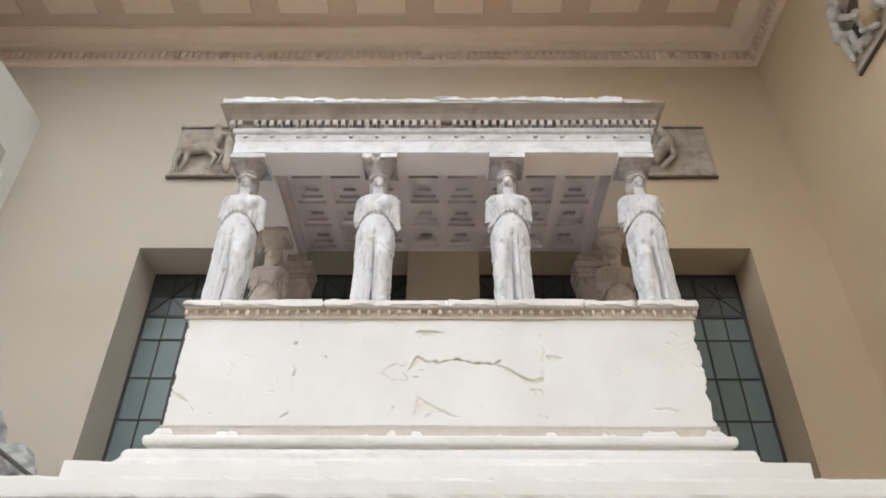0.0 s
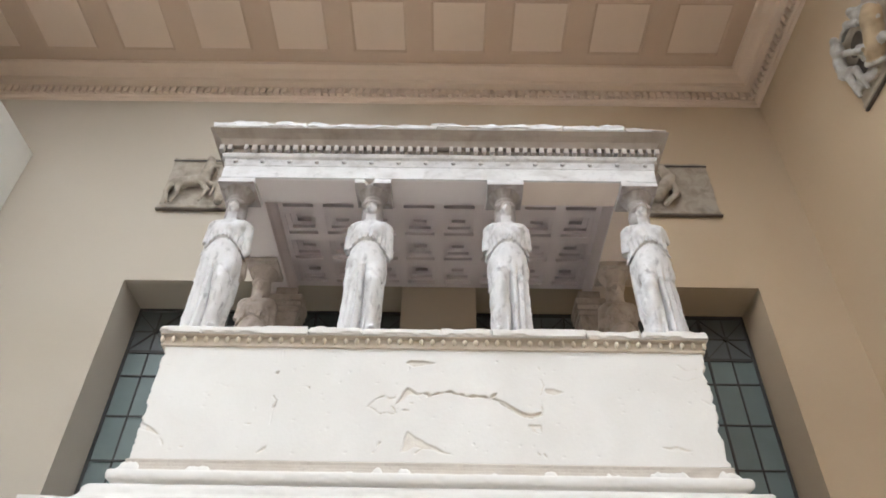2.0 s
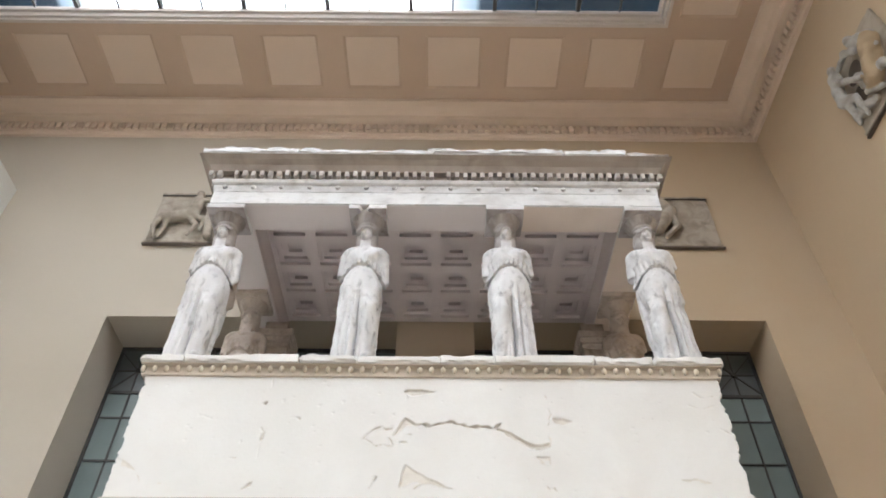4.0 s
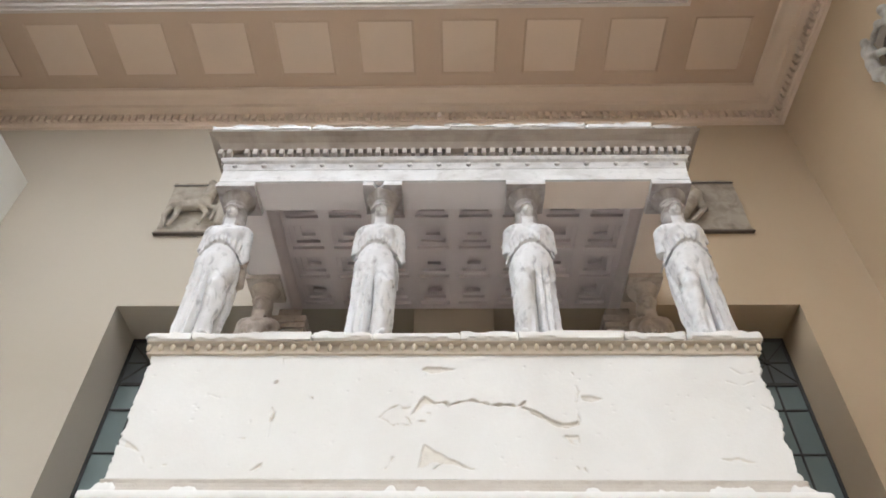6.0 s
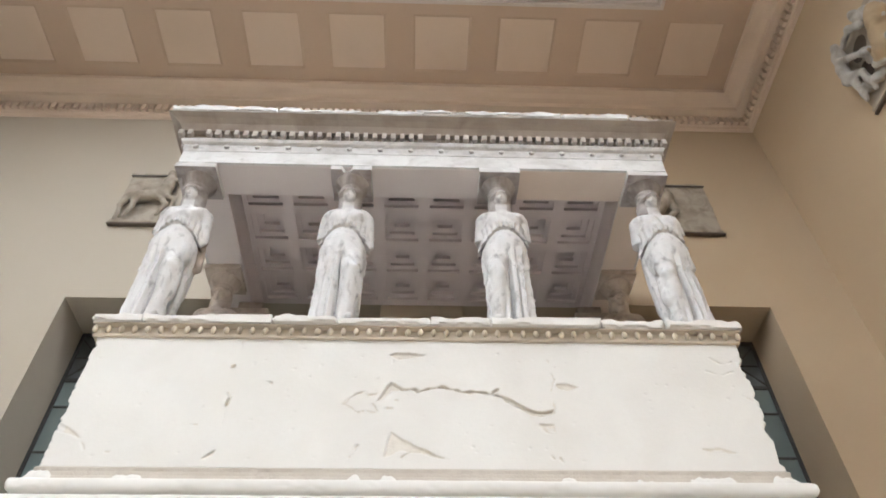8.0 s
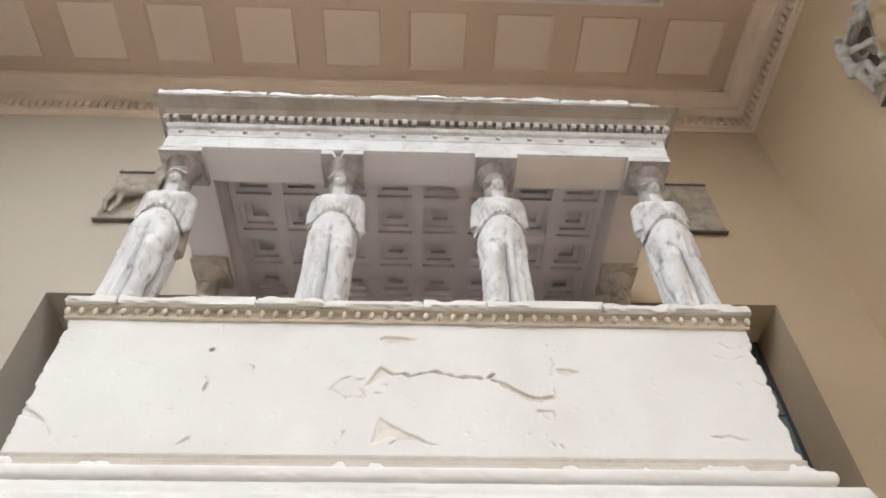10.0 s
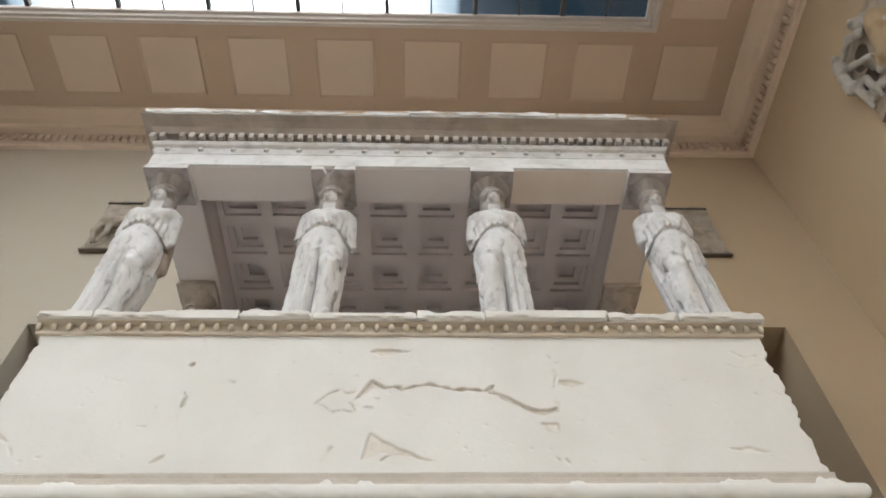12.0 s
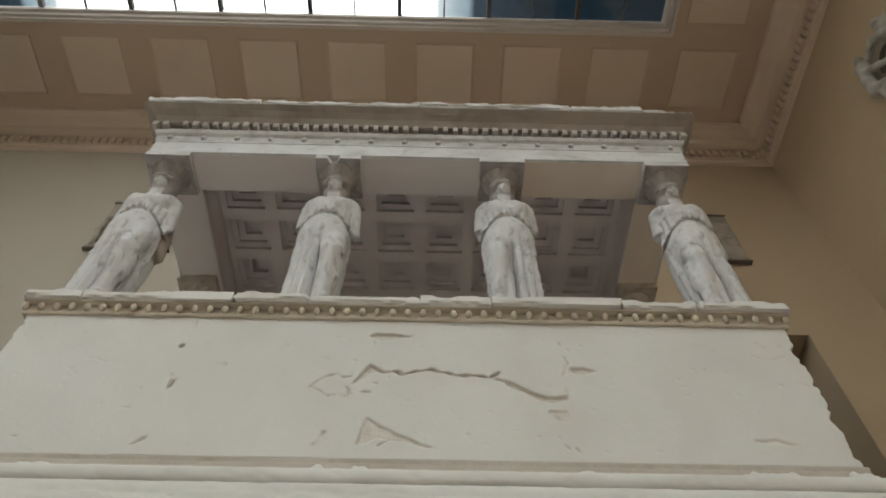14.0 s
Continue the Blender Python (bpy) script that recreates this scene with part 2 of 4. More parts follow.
def block(p, lo, hi, r=0.01):
    q = [np.abs(p[i] - (lo[i] + hi[i]) / 2) - (hi[i] - lo[i]) / 2 + r for i in range(3)]
    return np.sqrt(sum(np.maximum(c, 0) ** 2 for c in q)) + np.minimum(np.maximum(np.maximum(q[0], q[1]), q[2]), 0) - r


def waves(p, f, seed):
    """A cheap smooth irregular field between about -1 and 1."""
    r = random.Random(seed)
    s = 0
    for k in range(7):
        w = [r.uniform(-1, 1) * f for _ in range(3)]
        s = s + np.sin(w[0] * p[0] + w[1] * p[1] + w[2] * p[2] + r.uniform(0, 6.3))
    return s / 3.5


def sculpt(name, f, lo, hi, step):
    """The surface where f is zero, as a mesh of quads."""
    axes = [np.arange(l, h + step, step) for l, h in zip(lo, hi)]
    g = np.meshgrid(*axes, indexing="ij")
    v = f(g).astype(np.float32)
    for a in range(3):
        s = [slice(None)] * 3
        for e in (0, -1):
            s[a] = e
            v[tuple(s)] = np.maximum(v[tuple(s)], 0.01)
    cs = [k - 1 for k in v.shape]
    acc, cnt = np.zeros((*cs, 3), np.float32), np.zeros(cs, np.float32)
    crossings = []
    index = np.stack(np.meshgrid(*[np.arange(k) for k in v.shape], indexing="ij"), -1).astype(np.float32)
    for a in range(3):
        s0, s1 = [slice(None)] * 3, [slice(None)] * 3
        s0[a], s1[a] = slice(0, -1), slice(1, None)
        v0, v1 = v[tuple(s0)], v[tuple(s1)]
        cross = (v0 < 0) != (v1 < 0)
        t = np.where(cross, v0 / np.where(cross, v0 - v1, 1), 0)
        pos = index[tuple(s0)].copy()
        pos[..., a] += t
        b, c = (a + 1) % 3, (a + 2) % 3
        for ob_ in (0, 1):
            for oc in (0, 1):
                s = [slice(None)] * 3
                s[b], s[c] = slice(ob_, ob_ + cs[b]), slice(oc, oc + cs[c])
                m = cross[tuple(s)]
                cnt += m
                acc += pos[tuple(s)] * m[..., None]
        crossings.append((a, b, c, cross, v0 < 0))
    act = cnt > 0
    ids = np.full(cs, -1, np.int64)
    ids[act] = np.arange(act.sum())
    verts = np.array(lo) + step * acc[act] / cnt[act][:, None]
    faces = []
    for a, b, c, cross, inside in crossings:
        s = [slice(None)] * 3
        s[b], s[c] = slice(1, cs[b]), slice(1, cs[c])
        m, ins = cross[tuple(s)], inside[tuple(s)]
        where = np.argwhere(m)
        where[:, b] += 1
        where[:, c] += 1
        flip = ~ins[m]
        quad = []
        for db, dc in ((1, 1), (0, 1), (0, 0), (1, 0)):
            q = where.copy()
            q[:, b] -= db
            q[:, c] -= dc
            quad.append(ids[q[:, 0], q[:, 1], q[:, 2]])
        quad = np.stack(quad, 1)
        quad[flip] = quad[flip][:, ::-1]
        faces.append(quad)
    faces = np.concatenate(faces)
    me = bpy.data.meshes.new(name)
    me.from_pydata(verts.tolist(), [], faces.tolist())
    me.update()
    me.polygons.foreach_set("use_smooth", [True] * len(me.polygons))
    return me


# ---------------------------------------------------------------- the hall
WX0, WX1, WY0, WY1, CEIL = -12.0, 6.37, -8.0, 12.05, 13.35
NICHE = ((-5.045, -0.565), (0.60, 5.11))
NTOP, NBOT, WIN_Y = 8.29, 1.2, 12.85

floor = part("floor", boxes((WX0 - 0.5, WX1 + 0.5, WY0 - 0.5, WY1 + 1.2, -0.3, 0.0)), M_FLOOR)
tagged(floor, "plain grey stone floor of the hall", "floor", kind="structure")
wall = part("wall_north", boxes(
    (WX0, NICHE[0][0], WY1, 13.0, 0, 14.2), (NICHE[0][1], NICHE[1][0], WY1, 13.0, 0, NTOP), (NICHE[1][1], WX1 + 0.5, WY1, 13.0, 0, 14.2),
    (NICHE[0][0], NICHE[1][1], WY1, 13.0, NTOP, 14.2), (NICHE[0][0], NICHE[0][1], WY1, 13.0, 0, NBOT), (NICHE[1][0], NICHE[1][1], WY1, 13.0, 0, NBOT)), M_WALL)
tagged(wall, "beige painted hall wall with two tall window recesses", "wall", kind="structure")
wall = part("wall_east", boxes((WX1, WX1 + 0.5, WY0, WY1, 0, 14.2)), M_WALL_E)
tagged(wall, "tan side wall of the hall with warm light in its colour", "wall", kind="structure")
wall = part("wall_west", boxes((WX0 - 0.5, WX0, WY0, 13.0, 0, 14.2)), M_WALL)
tagged(wall, "beige painted far side wall of the hall", "wall", kind="structure")
wall = part("wall_south", boxes((WX0 - 0.5, WX1 + 0.5, WY0 - 0.5, WY0, 0, 14.2)), M_WALL)
tagged(wall, "beige painted wall behind the walk", "wall", kind="structure")
wall = part("wall_partition", boxes((-8.3, -7.68, 3.0, WY1 - 0.003, 0, 11.22)), M_PALE)
tagged(wall, "pale plastered partition wall that stops below the ceiling", "wall", kind="structure")

# ceiling: a brown field with one row of light recessed panels round the skylight
SKY = (-9.55, 4.19, -3.5, 9.86)


def ceiling_mesh():
    px = [4.88 - 1.527 * k for k in range(11)]
    py = [10.63 - 1.527 * k for k in range(12)]
    hw, hd = 0.525, 0.56
    xs = sorted({WX0, WX1, SKY[0], SKY[1]} | {x + s * hw for x in px for s in (-1, 1)})
    ys = sorted({WY0, WY1, SKY[2], SKY[3]} | {y + s * hd for y in py for s in (-1, 1)})
    bm = bmesh.new()
    rim, up = 0.045, 0.022

    def quad(pts, mat):
        f = bm.faces.new([bm.verts.new(p) for p in pts])
        f.material_index = mat
    for xa, xb in zip(xs, xs[1:]):
        for ya, yb in zip(ys, ys[1:]):
            cx, cy = (xa + xb) / 2, (ya + yb) / 2
            if SKY[0] < cx < SKY[1] and SKY[2] < cy < SKY[3]:
                continue
            inx, iny = any(abs(cx - x) < 0.01 for x in px), any(abs(cy - y) < 0.01 for y in py)
            ring = cy > SKY[3] or cy < SKY[2] or cx > SKY[1] or cx < SKY[0]
            z = CEIL
            lo = [(xa, ya, z), (xb, ya, z), (xb, yb, z), (xa, yb, z)]
            if inx and iny and ring and xb - xa > 0.9 and yb - ya > 0.9:
                hi = [(xa + rim, ya + rim, z + up), (xb - rim, ya + rim, z + up), (xb - rim, yb - rim, z + up), (xa + rim, yb - rim, z + up)]
                quad(hi[::-1], 1)
                for i in range(4):
                    j = (i + 1) % 4
                    quad([lo[j], lo[i], hi[i], hi[j]], 0)
            else:
                quad(lo[::-1], 0)
    box(bm, WX0, WX1, WY0, SKY[2], CEIL + 0.12, CEIL + 0.5)
    box(bm, WX0, WX1, SKY[3], WY1, CEIL + 0.12, CEIL + 0.5)
    box(bm, WX0, SKY[0], SKY[2], SKY[3], CEIL + 0.12, CEIL + 0.5)
    box(bm, SKY[1], WX1, SKY[2], SKY[3], CEIL + 0.12, CEIL + 0.5)
    return bm


ceiling = part("ceiling", ceiling_mesh(), M_CEIL)
ceiling.data.materials.append(M_PANEL)
tagged(ceiling, "brown painted ceiling with lighter square recessed panels", "ceiling", kind="structure")

# room cornice with a dentil course
CORN = [(0.0, 12.84), (0.05, 12.86), (0.07, 12.92), (0.10, 12.93), (0.10, 13.12), (0.30, 13.13), (0.33, 13.20), (0.42, 13.22), (0.50, 13.27), (0.60, 13.29), (0.62, 13.345), (0.0, 13.345)]
for nm, p, q, out in (("trim_north", (WX0, WY1), (WX1, WY1), (0, -1)), ("trim_east", (WX1, WY1), (WX1, WY0), (-1, 0))):
    bm = run(CORN, p, q, out)
    n = 131 if out[0] == 0 else 143
    for i in range(n):
        c = 0.14 * (i + 0.5) + 0.03
        if out[0] == 0:
            x = WX1 - 0.1 - c
            box(bm, x - 0.043, x + 0.043, WY1 - 0.165, WY1 - 0.102, 12.95, 13.115)
        else:
            y = WY1 - 0.1 - c
            box(bm, WX1 - 0.165, WX1 - 0.102, y - 0.043, y + 0.043, 12.95, 13.115)
    ob = part(nm, bm, M_CORNICE)
    tagged(ob, "painted plaster ceiling cornice with a dentil course", "cornice", kind="structure")

# skylight: stepped frame, bars and panes, with bright daylight above
skylight = thing("skylight", "long glazed skylight with a pale stepped frame and dark bars", "skylight", kind="structure", at=(0, 0, 13.4))


def frame_ring(x0, x1, y0, y1, w, z0, z1):
    return boxes((x0, x0 + w, y0, y1, z0, z1), (x1 - w, x1, y0, y1, z0, z1), (x0 + w, x1 - w, y0, y0 + w, z0, z1), (x0 + w, x1 - w, y1 - w, y1, z0, z1))


for d, w, z0, z1 in ((0.0, 0.06, 13.33, 13.44), (0.06, 0.05, 13.40, 13.56), (0.11, 0.05, 13.52, 13.64)):
    ob = part("frame_step", frame_ring(SKY[0] + d, SKY[1] - d, SKY[2] + d, SKY[3] - d, w, z0 - 13.4, z1 - 13.4), M_FRAME, skylight)
bar_xs = [-0.489 + 0.763 * i for i in range(-11, 6)]
bar_mesh = {}
for wide in (0, 1):
    w = 0.035 if wide else 0.014
    bm = boxes((-w, w, SKY[2] + 0.17, SKY[3] - 0.17, -0.02, 0.09 if wide else 0.03))
    me = bpy.data.meshes.new("glazing_bar")
    bm.to_mesh(me)
    bm.free()
    me.materials.append(M_BAR)
    bar_mesh[wide] = me
bm = boxes((-0.36, 0.36, SKY[2] + 0.18, SKY[3] - 0.18, 0, 0.006))
pane_me = bpy.data.meshes.new("pane")
bm.to_mesh(pane_me)
bm.free()
pane_me.materials.append(M_GLASS)
for i, x in enumerate(bar_xs):
    ob = part("glazing_bar", bar_mesh[i % 2], None, skylight)
    ob.location = (x, 0, 0.19)
    if x < 3.4:
        ob = part("pane", pane_me, None, skylight)
        ob.location = (x + 0.3815, 0, 0.205)
        ob.visible_shadow = False

# daylight over the skylight: bright cloud, with blue shade at both corners of the north end
m = bpy.data.materials.new("daylight_cloud")
m.use_nodes = True
nt = m.node_tree
nt.nodes.remove(nt.nodes["Principled BSDF"])
em = nt.nodes.new("ShaderNodeEmission")
co = nt.nodes.new("ShaderNodeTexCoord")
sep = nt.nodes.new("ShaderNodeSeparateXYZ")
nt.links.new(co.outputs["Object"], sep.inputs[0])
ab = nt.nodes.new("ShaderNodeMath")
ab.operation = "ABSOLUTE"
nt.links.new(sep.outputs[0], ab.inputs[0])
cr = nt.nodes.new("ShaderNodeMapRange")
cr.inputs[1].default_value, cr.inputs[2].default_value = 3.4, 5.28
nt.links.new(ab.outputs[0], cr.inputs[0])
rampn = nt.nodes.new("ShaderNodeValToRGB")
rampn.color_ramp.elements[0].color = (1.0, 1.0, 1.0, 1)
rampn.color_ramp.elements[1].color = (0.0038, 0.0066, 0.0092, 1)
for pos, tint in ((0.07, (0.22, 0.235, 0.25)), (0.36, (0.095, 0.12, 0.14)), (0.42, (0.0115, 0.0165, 0.0225))):
    e = rampn.color_ramp.elements.new(pos)
    e.color = (*tint, 1)
nt.links.new(cr.outputs[0], rampn.inputs[0])
north = nt.nodes.new("ShaderNodeMapRange")
north.inputs[1].default_value, north.inputs[2].default_value = 1.5, 4.0
nt.links.new(sep.outputs[1], north.inputs[0])
blend = nt.nodes.new("ShaderNodeMix")
blend.data_type = "RGBA"
blend.inputs[6].default_value = (1, 1, 1, 1)
nt.links.new(north.outputs[0], blend.inputs[0])
nt.links.new(rampn.outputs[0], blend.inputs[7])
nt.links.new(blend.outputs[2], em.inputs[0])
em.inputs[1].default_value = SKY_POWER
nt.links.new(em.outputs[0], nt.nodes["Material Output"].inputs[0])
bm = boxes((-8.2, 8.2, -7.2, 7.2, 0, 0.02))
ob = part("backdrop", bm, m)
ob.location = (-3.35, 3.2, 14.6)
tagged(ob, "bright daylight cloud above the skylight", "sky", kind="structure")

# ---------------------------------------------------------------- windows in the recesses
Z_LINES = [1.25, 2.10, 2.80, 3.50, 4.21, 4.92, 5.62, 6.32, 7.01, 7.45]


def make_mesh(name, bm, mat):
    me = bpy.data.meshes.new(name)
    bm.normal_update()
    bm.to_mesh(me)
    bm.free()
    me.materials.append(mat)
    return me


for num, (a, b) in enumerate(NICHE, 1):
    win = thing("window_%d" % num, "tall leaded window with dull green-grey panes and dark star fanlights", "window", kind="structure", at=((a + b) / 2, WIN_Y, NBOT))
    half = (b - a) / 2
    H = NTOP - NBOT
    part("window_frame", boxes((-half, -half + 0.04, 0, 0.08, 0, H), (half - 0.04, half, 0, 0.08, 0, H), (-half + 0.05, half - 0.05, 0, 0.08, H - 0.05, H), (-half + 0.05, half - 0.05, 0, 0.08, 0, 0.06)), M_LEAD, win)
    mod = 2 * half / 6
    for k in range(1, 6):
        part("mullion", boxes((-half + k * mod - 0.014, -half + k * mod + 0.014, 0.005, 0.075, 0.06, H - 0.05)), M_LEAD, win)
    for z in Z_LINES[1:]:
        w = 0.026 if z > 7.4 else 0.010
        part("transom", boxes((-half + 0.05, half - 0.05, 0.012, 0.06, z - NBOT - w, z - NBOT + w)), M_LEAD, win)
    pmesh = [make_mesh("pane", boxes((-mod / 4 + 0.004, mod / 4 - 0.004, 0.036, 0.046, z0 - NBOT, z1 - NBOT)), M_PANE) for z0, z1 in zip(Z_LINES, Z_LINES[1:])]
    top_me = make_mesh("pane", boxes((-mod / 2 + 0.026, mod / 2 - 0.026, 0.036, 0.046, 7.48 - NBOT, H - 0.05)), M_PANE_DARK)
    bm = bmesh.new()
    zc, hh = (7.45 + 8.24) / 2 - NBOT, 0.38
    for ang in (0, 45, 90, 135):
        length = hh if ang == 90 else (mod / 2 if ang == 0 else math.hypot(hh, mod / 2) * 0.98)
        turn = math.atan2(hh, mod / 2) if ang == 45 else (math.pi - math.atan2(hh, mod / 2) if ang == 135 else radians(ang))
        bmesh.ops.create_cube(bm, size=1, matrix=Matrix.Translation((0, 0.03, zc)) @ Matrix.Rotation(-turn, 4, "Y") @ Matrix.Diagonal((2 * length - 0.03, 0.022, 0.016, 1)))
    bmesh.ops.create_cone(bm, cap_ends=True, segments=16, radius1=0.05, radius2=0.04, depth=0.04, matrix=Matrix.Translation((0, 0.02, zc)) @ Matrix.Rotation(radians(90), 4, "X"))
    star_me = make_mesh("star_bars", bm, M_LEAD)
    for k in range(6):
        xc = -half + (k + 0.5) * mod
        for me in (top_me, star_me):
            ob = part(me.name.split(".")[0], me, None, win)
            ob.location = (xc, 0, 0)
        ob = part("glazing_bar", boxes((xc - 0.010, xc + 0.010, 0.014, 0.058, 0.06, 7.42 - NBOT)), M_LEAD, win)
        for me in pmesh:
            for s in (-1, 1):
                ob = part("pane", me, None, win)
                ob.location = (xc + s * mod / 4, 0, 0)
    part("backing", boxes((-half, half, 0.085, 0.1, 0, H)), M_LEAD, win)

# ---------------------------------------------------------------- the podium
PX0, PX1, PY, PB = -2.79, 2.815, 9.354, 12.04
PTOP = 5.60
CX = (PX0 + PX1) / 2
podium = thing("podium", "cream plaster cast podium with cracked slabs and an egg moulding", "podium", at=(0, 0, 0))


def seg_dist(X, Z, pts):
    """Distance to a broken line, and the height above its nearest spot."""
    best, above = np.full(X.shape, 9.0), np.zeros(X.shape)
    for (xa, za), (xb, zb) in zip(pts, pts[1:]):
        dx, dz = xb - xa, zb - za
        t = np.clip(((X - xa) * dx + (Z - za) * dz) / (dx * dx + dz * dz), 0, 1)
        ex, ez = X - xa - t * dx, Z - za - t * dz
        d = np.sqrt(ex ** 2 + ez ** 2)
        near = d < best
        best, above = np.where(near, d, best), np.where(near, ez, above)
    return best, above


# cracks in the front: line, width, depth
BREAKS = [
    ([(-0.604, 4.726), (-0.515, 4.800), (-0.428, 4.826), (-0.346, 4.812)], 0.020, 0.022),
    ([(-0.20, 4.915), (-0.123, 4.861), (-0.02, 4.848), (0.116, 4.872), (0.196, 4.895), (0.30, 4.880), (0.414, 4.855), (0.597, 4.838), (0.658, 4.893)], 0.021, 0.034),
    ([(-0.59, 4.718), (-0.556, 4.695), (-0.471, 4.650), (-0.317, 4.653), (-0.365, 4.720)], 0.020, 0.020),
    ([(-0.253, 4.669), (-0.209, 4.676)], 0.020, 0.016), ([(-0.199, 4.757), (-0.171, 4.752)], 0.018, 0.014),
    ([(0.631, 4.822), (0.729, 4.754), (0.835, 4.682), (0.918, 4.628), (1.0, 4.632), (1.09, 4.655)], 0.020, 0.028),
    ([(1.096, 5.175), (1.10, 5.15)], 0.020, 0.018), ([(1.115, 5.03), (1.126, 4.98), (1.096, 4.872)], 0.020, 0.016),
    ([(1.098, 4.80), (1.10, 4.733), (1.103, 4.674)], 0.016, 0.012), ([(0.952, 4.54), (1.0, 4.486), (1.074, 4.474)], 0.018, 0.012),
    ([(1.031, 4.274), (1.045, 4.262)], 0.02, 0.014), ([(1.085, 4.263), (1.095, 4.235), (1.108, 4.213)], 0.02, 0.016),
    ([(-0.215, 5.20), (-0.225, 5.12)], 0.014, 0.014), ([(-0.119, 4.238), (-0.07, 4.29), (-0.024, 4.338)], 0.018, 0.022),
    ([(-1.530, 5.37), (-1.524, 5.267)], 0.018, 0.014),
    ([(-1.558, 5.076), (-1.534, 5.092)], 0.018, 0.030), ([(-1.545, 4.834), (-1.509, 4.779), (-1.520, 4.688)], 0.018, 0.020), ([(-1.520, 4.70), (-1.526, 4.675)], 0.022, 0.034),
    ([(-1.527, 4.65), (-1.529, 4.601), (-1.523, 4.516)], 0.013, 0.008),
    ([(-0.515, 4.24), (-0.485, 4.295), (-0.455, 4.348)], 0.016, 0.018),
    ([(-2.148, 4.958), (-2.02, 4.913)], 0.015, 0.013), ([(-1.287, 4.926), (-1.199, 4.906)], 0.015, 0.016), ([(-1.771, 4.524), (-1.72, 4.52)], 0.015, 0.014),
    ([(-0.555, 4.975), (-0.52, 4.985)], 0.012, 0.01), ([(2.10, 4.478), (2.112, 4.476)], 0.014, 0.014),
    ([(2.519, 5.211), (2.59, 5.175), (2.692, 5.18)], 0.018, 0.010), ([(2.448, 5.081), (2.52, 5.06), (2.59, 5.043), (2.688, 5.077)], 0.020, 0.013), ([(2.68, 4.85), (2.775, 4.774)], 0.022, 0.015),
    ([(-2.55, 4.38), (-2.50, 4.30)], 0.018, 0.012), ([(-2.339, 4.296), (-2.311, 4.292)], 0.017, 0.014),
]
# flaked patches: outline and depth
SCARS = [
    ([(-0.258, 5.217), (-0.211, 5.243), (0.069, 5.240), (-0.073, 5.172), (-0.182, 5.176)], 0.018),
    ([(-0.337, 4.735), (-0.292, 4.841), (-0.222, 4.945), (-0.147, 4.880), (-0.06, 4.86), (-0.214, 4.850), (-0.287, 4.786)], 0.024),
    ([(0.63, 4.845), (0.75, 4.785), (0.86, 4.705), (0.95, 4.675), (1.10, 4.690), (1.10, 4.650), (0.918, 4.622), (0.78, 4.72)], 0.026),
    ([(-0.213, 4.477), (-0.238, 4.343), (-0.254, 4.255), (-0.135, 4.306), (0.011, 4.284), (0.25, 4.228), (0.082, 4.311), (-0.035, 4.36)], 0.015),
    ([(1.14, 4.937), (1.237, 4.954), (1.338, 4.904), (1.223, 4.872), (1.143, 4.875)], 0.014),
    ([(0.952, 4.55), (1.08, 4.555), (1.078, 4.474), (1.0, 4.486)], 0.014),
    ([(-1.627, 4.231), (-1.518, 4.297), (-1.524, 4.252), (-1.58, 4.232)], 0.015),
    ([(2.162, 4.337), (2.327, 4.352), (2.525, 4.321), (2.307, 4.304)], 0.013),
    ([(-2.80, 4.53), (-2.68, 4.49), (-2.54, 4.385), (-2.66, 4.42), (-2.80, 4.46)], 0.013),
]


def scar_depth(X, Z, poly):
    """One inside the outline, falling to nought at its edge, and deepest under its upper side."""
    inside = np.zeros(X.shape, bool)
    n = len(poly)
    for k in range(n):
        (xa, za), (xb, zb) = poly[k], poly[(k + 1) % n]
        hit = ((za > Z) != (zb > Z)) & (X < (xb - xa) * (Z - za) / (zb - za + 1e-9) + xa)
        inside ^= hit
    dist, above = seg_dist(X, Z, poly + poly[:1])
    return np.where(inside, np.clip(dist / 0.007, 0, 1) * np.where(above < 0, 1.0, 0.75), 0)


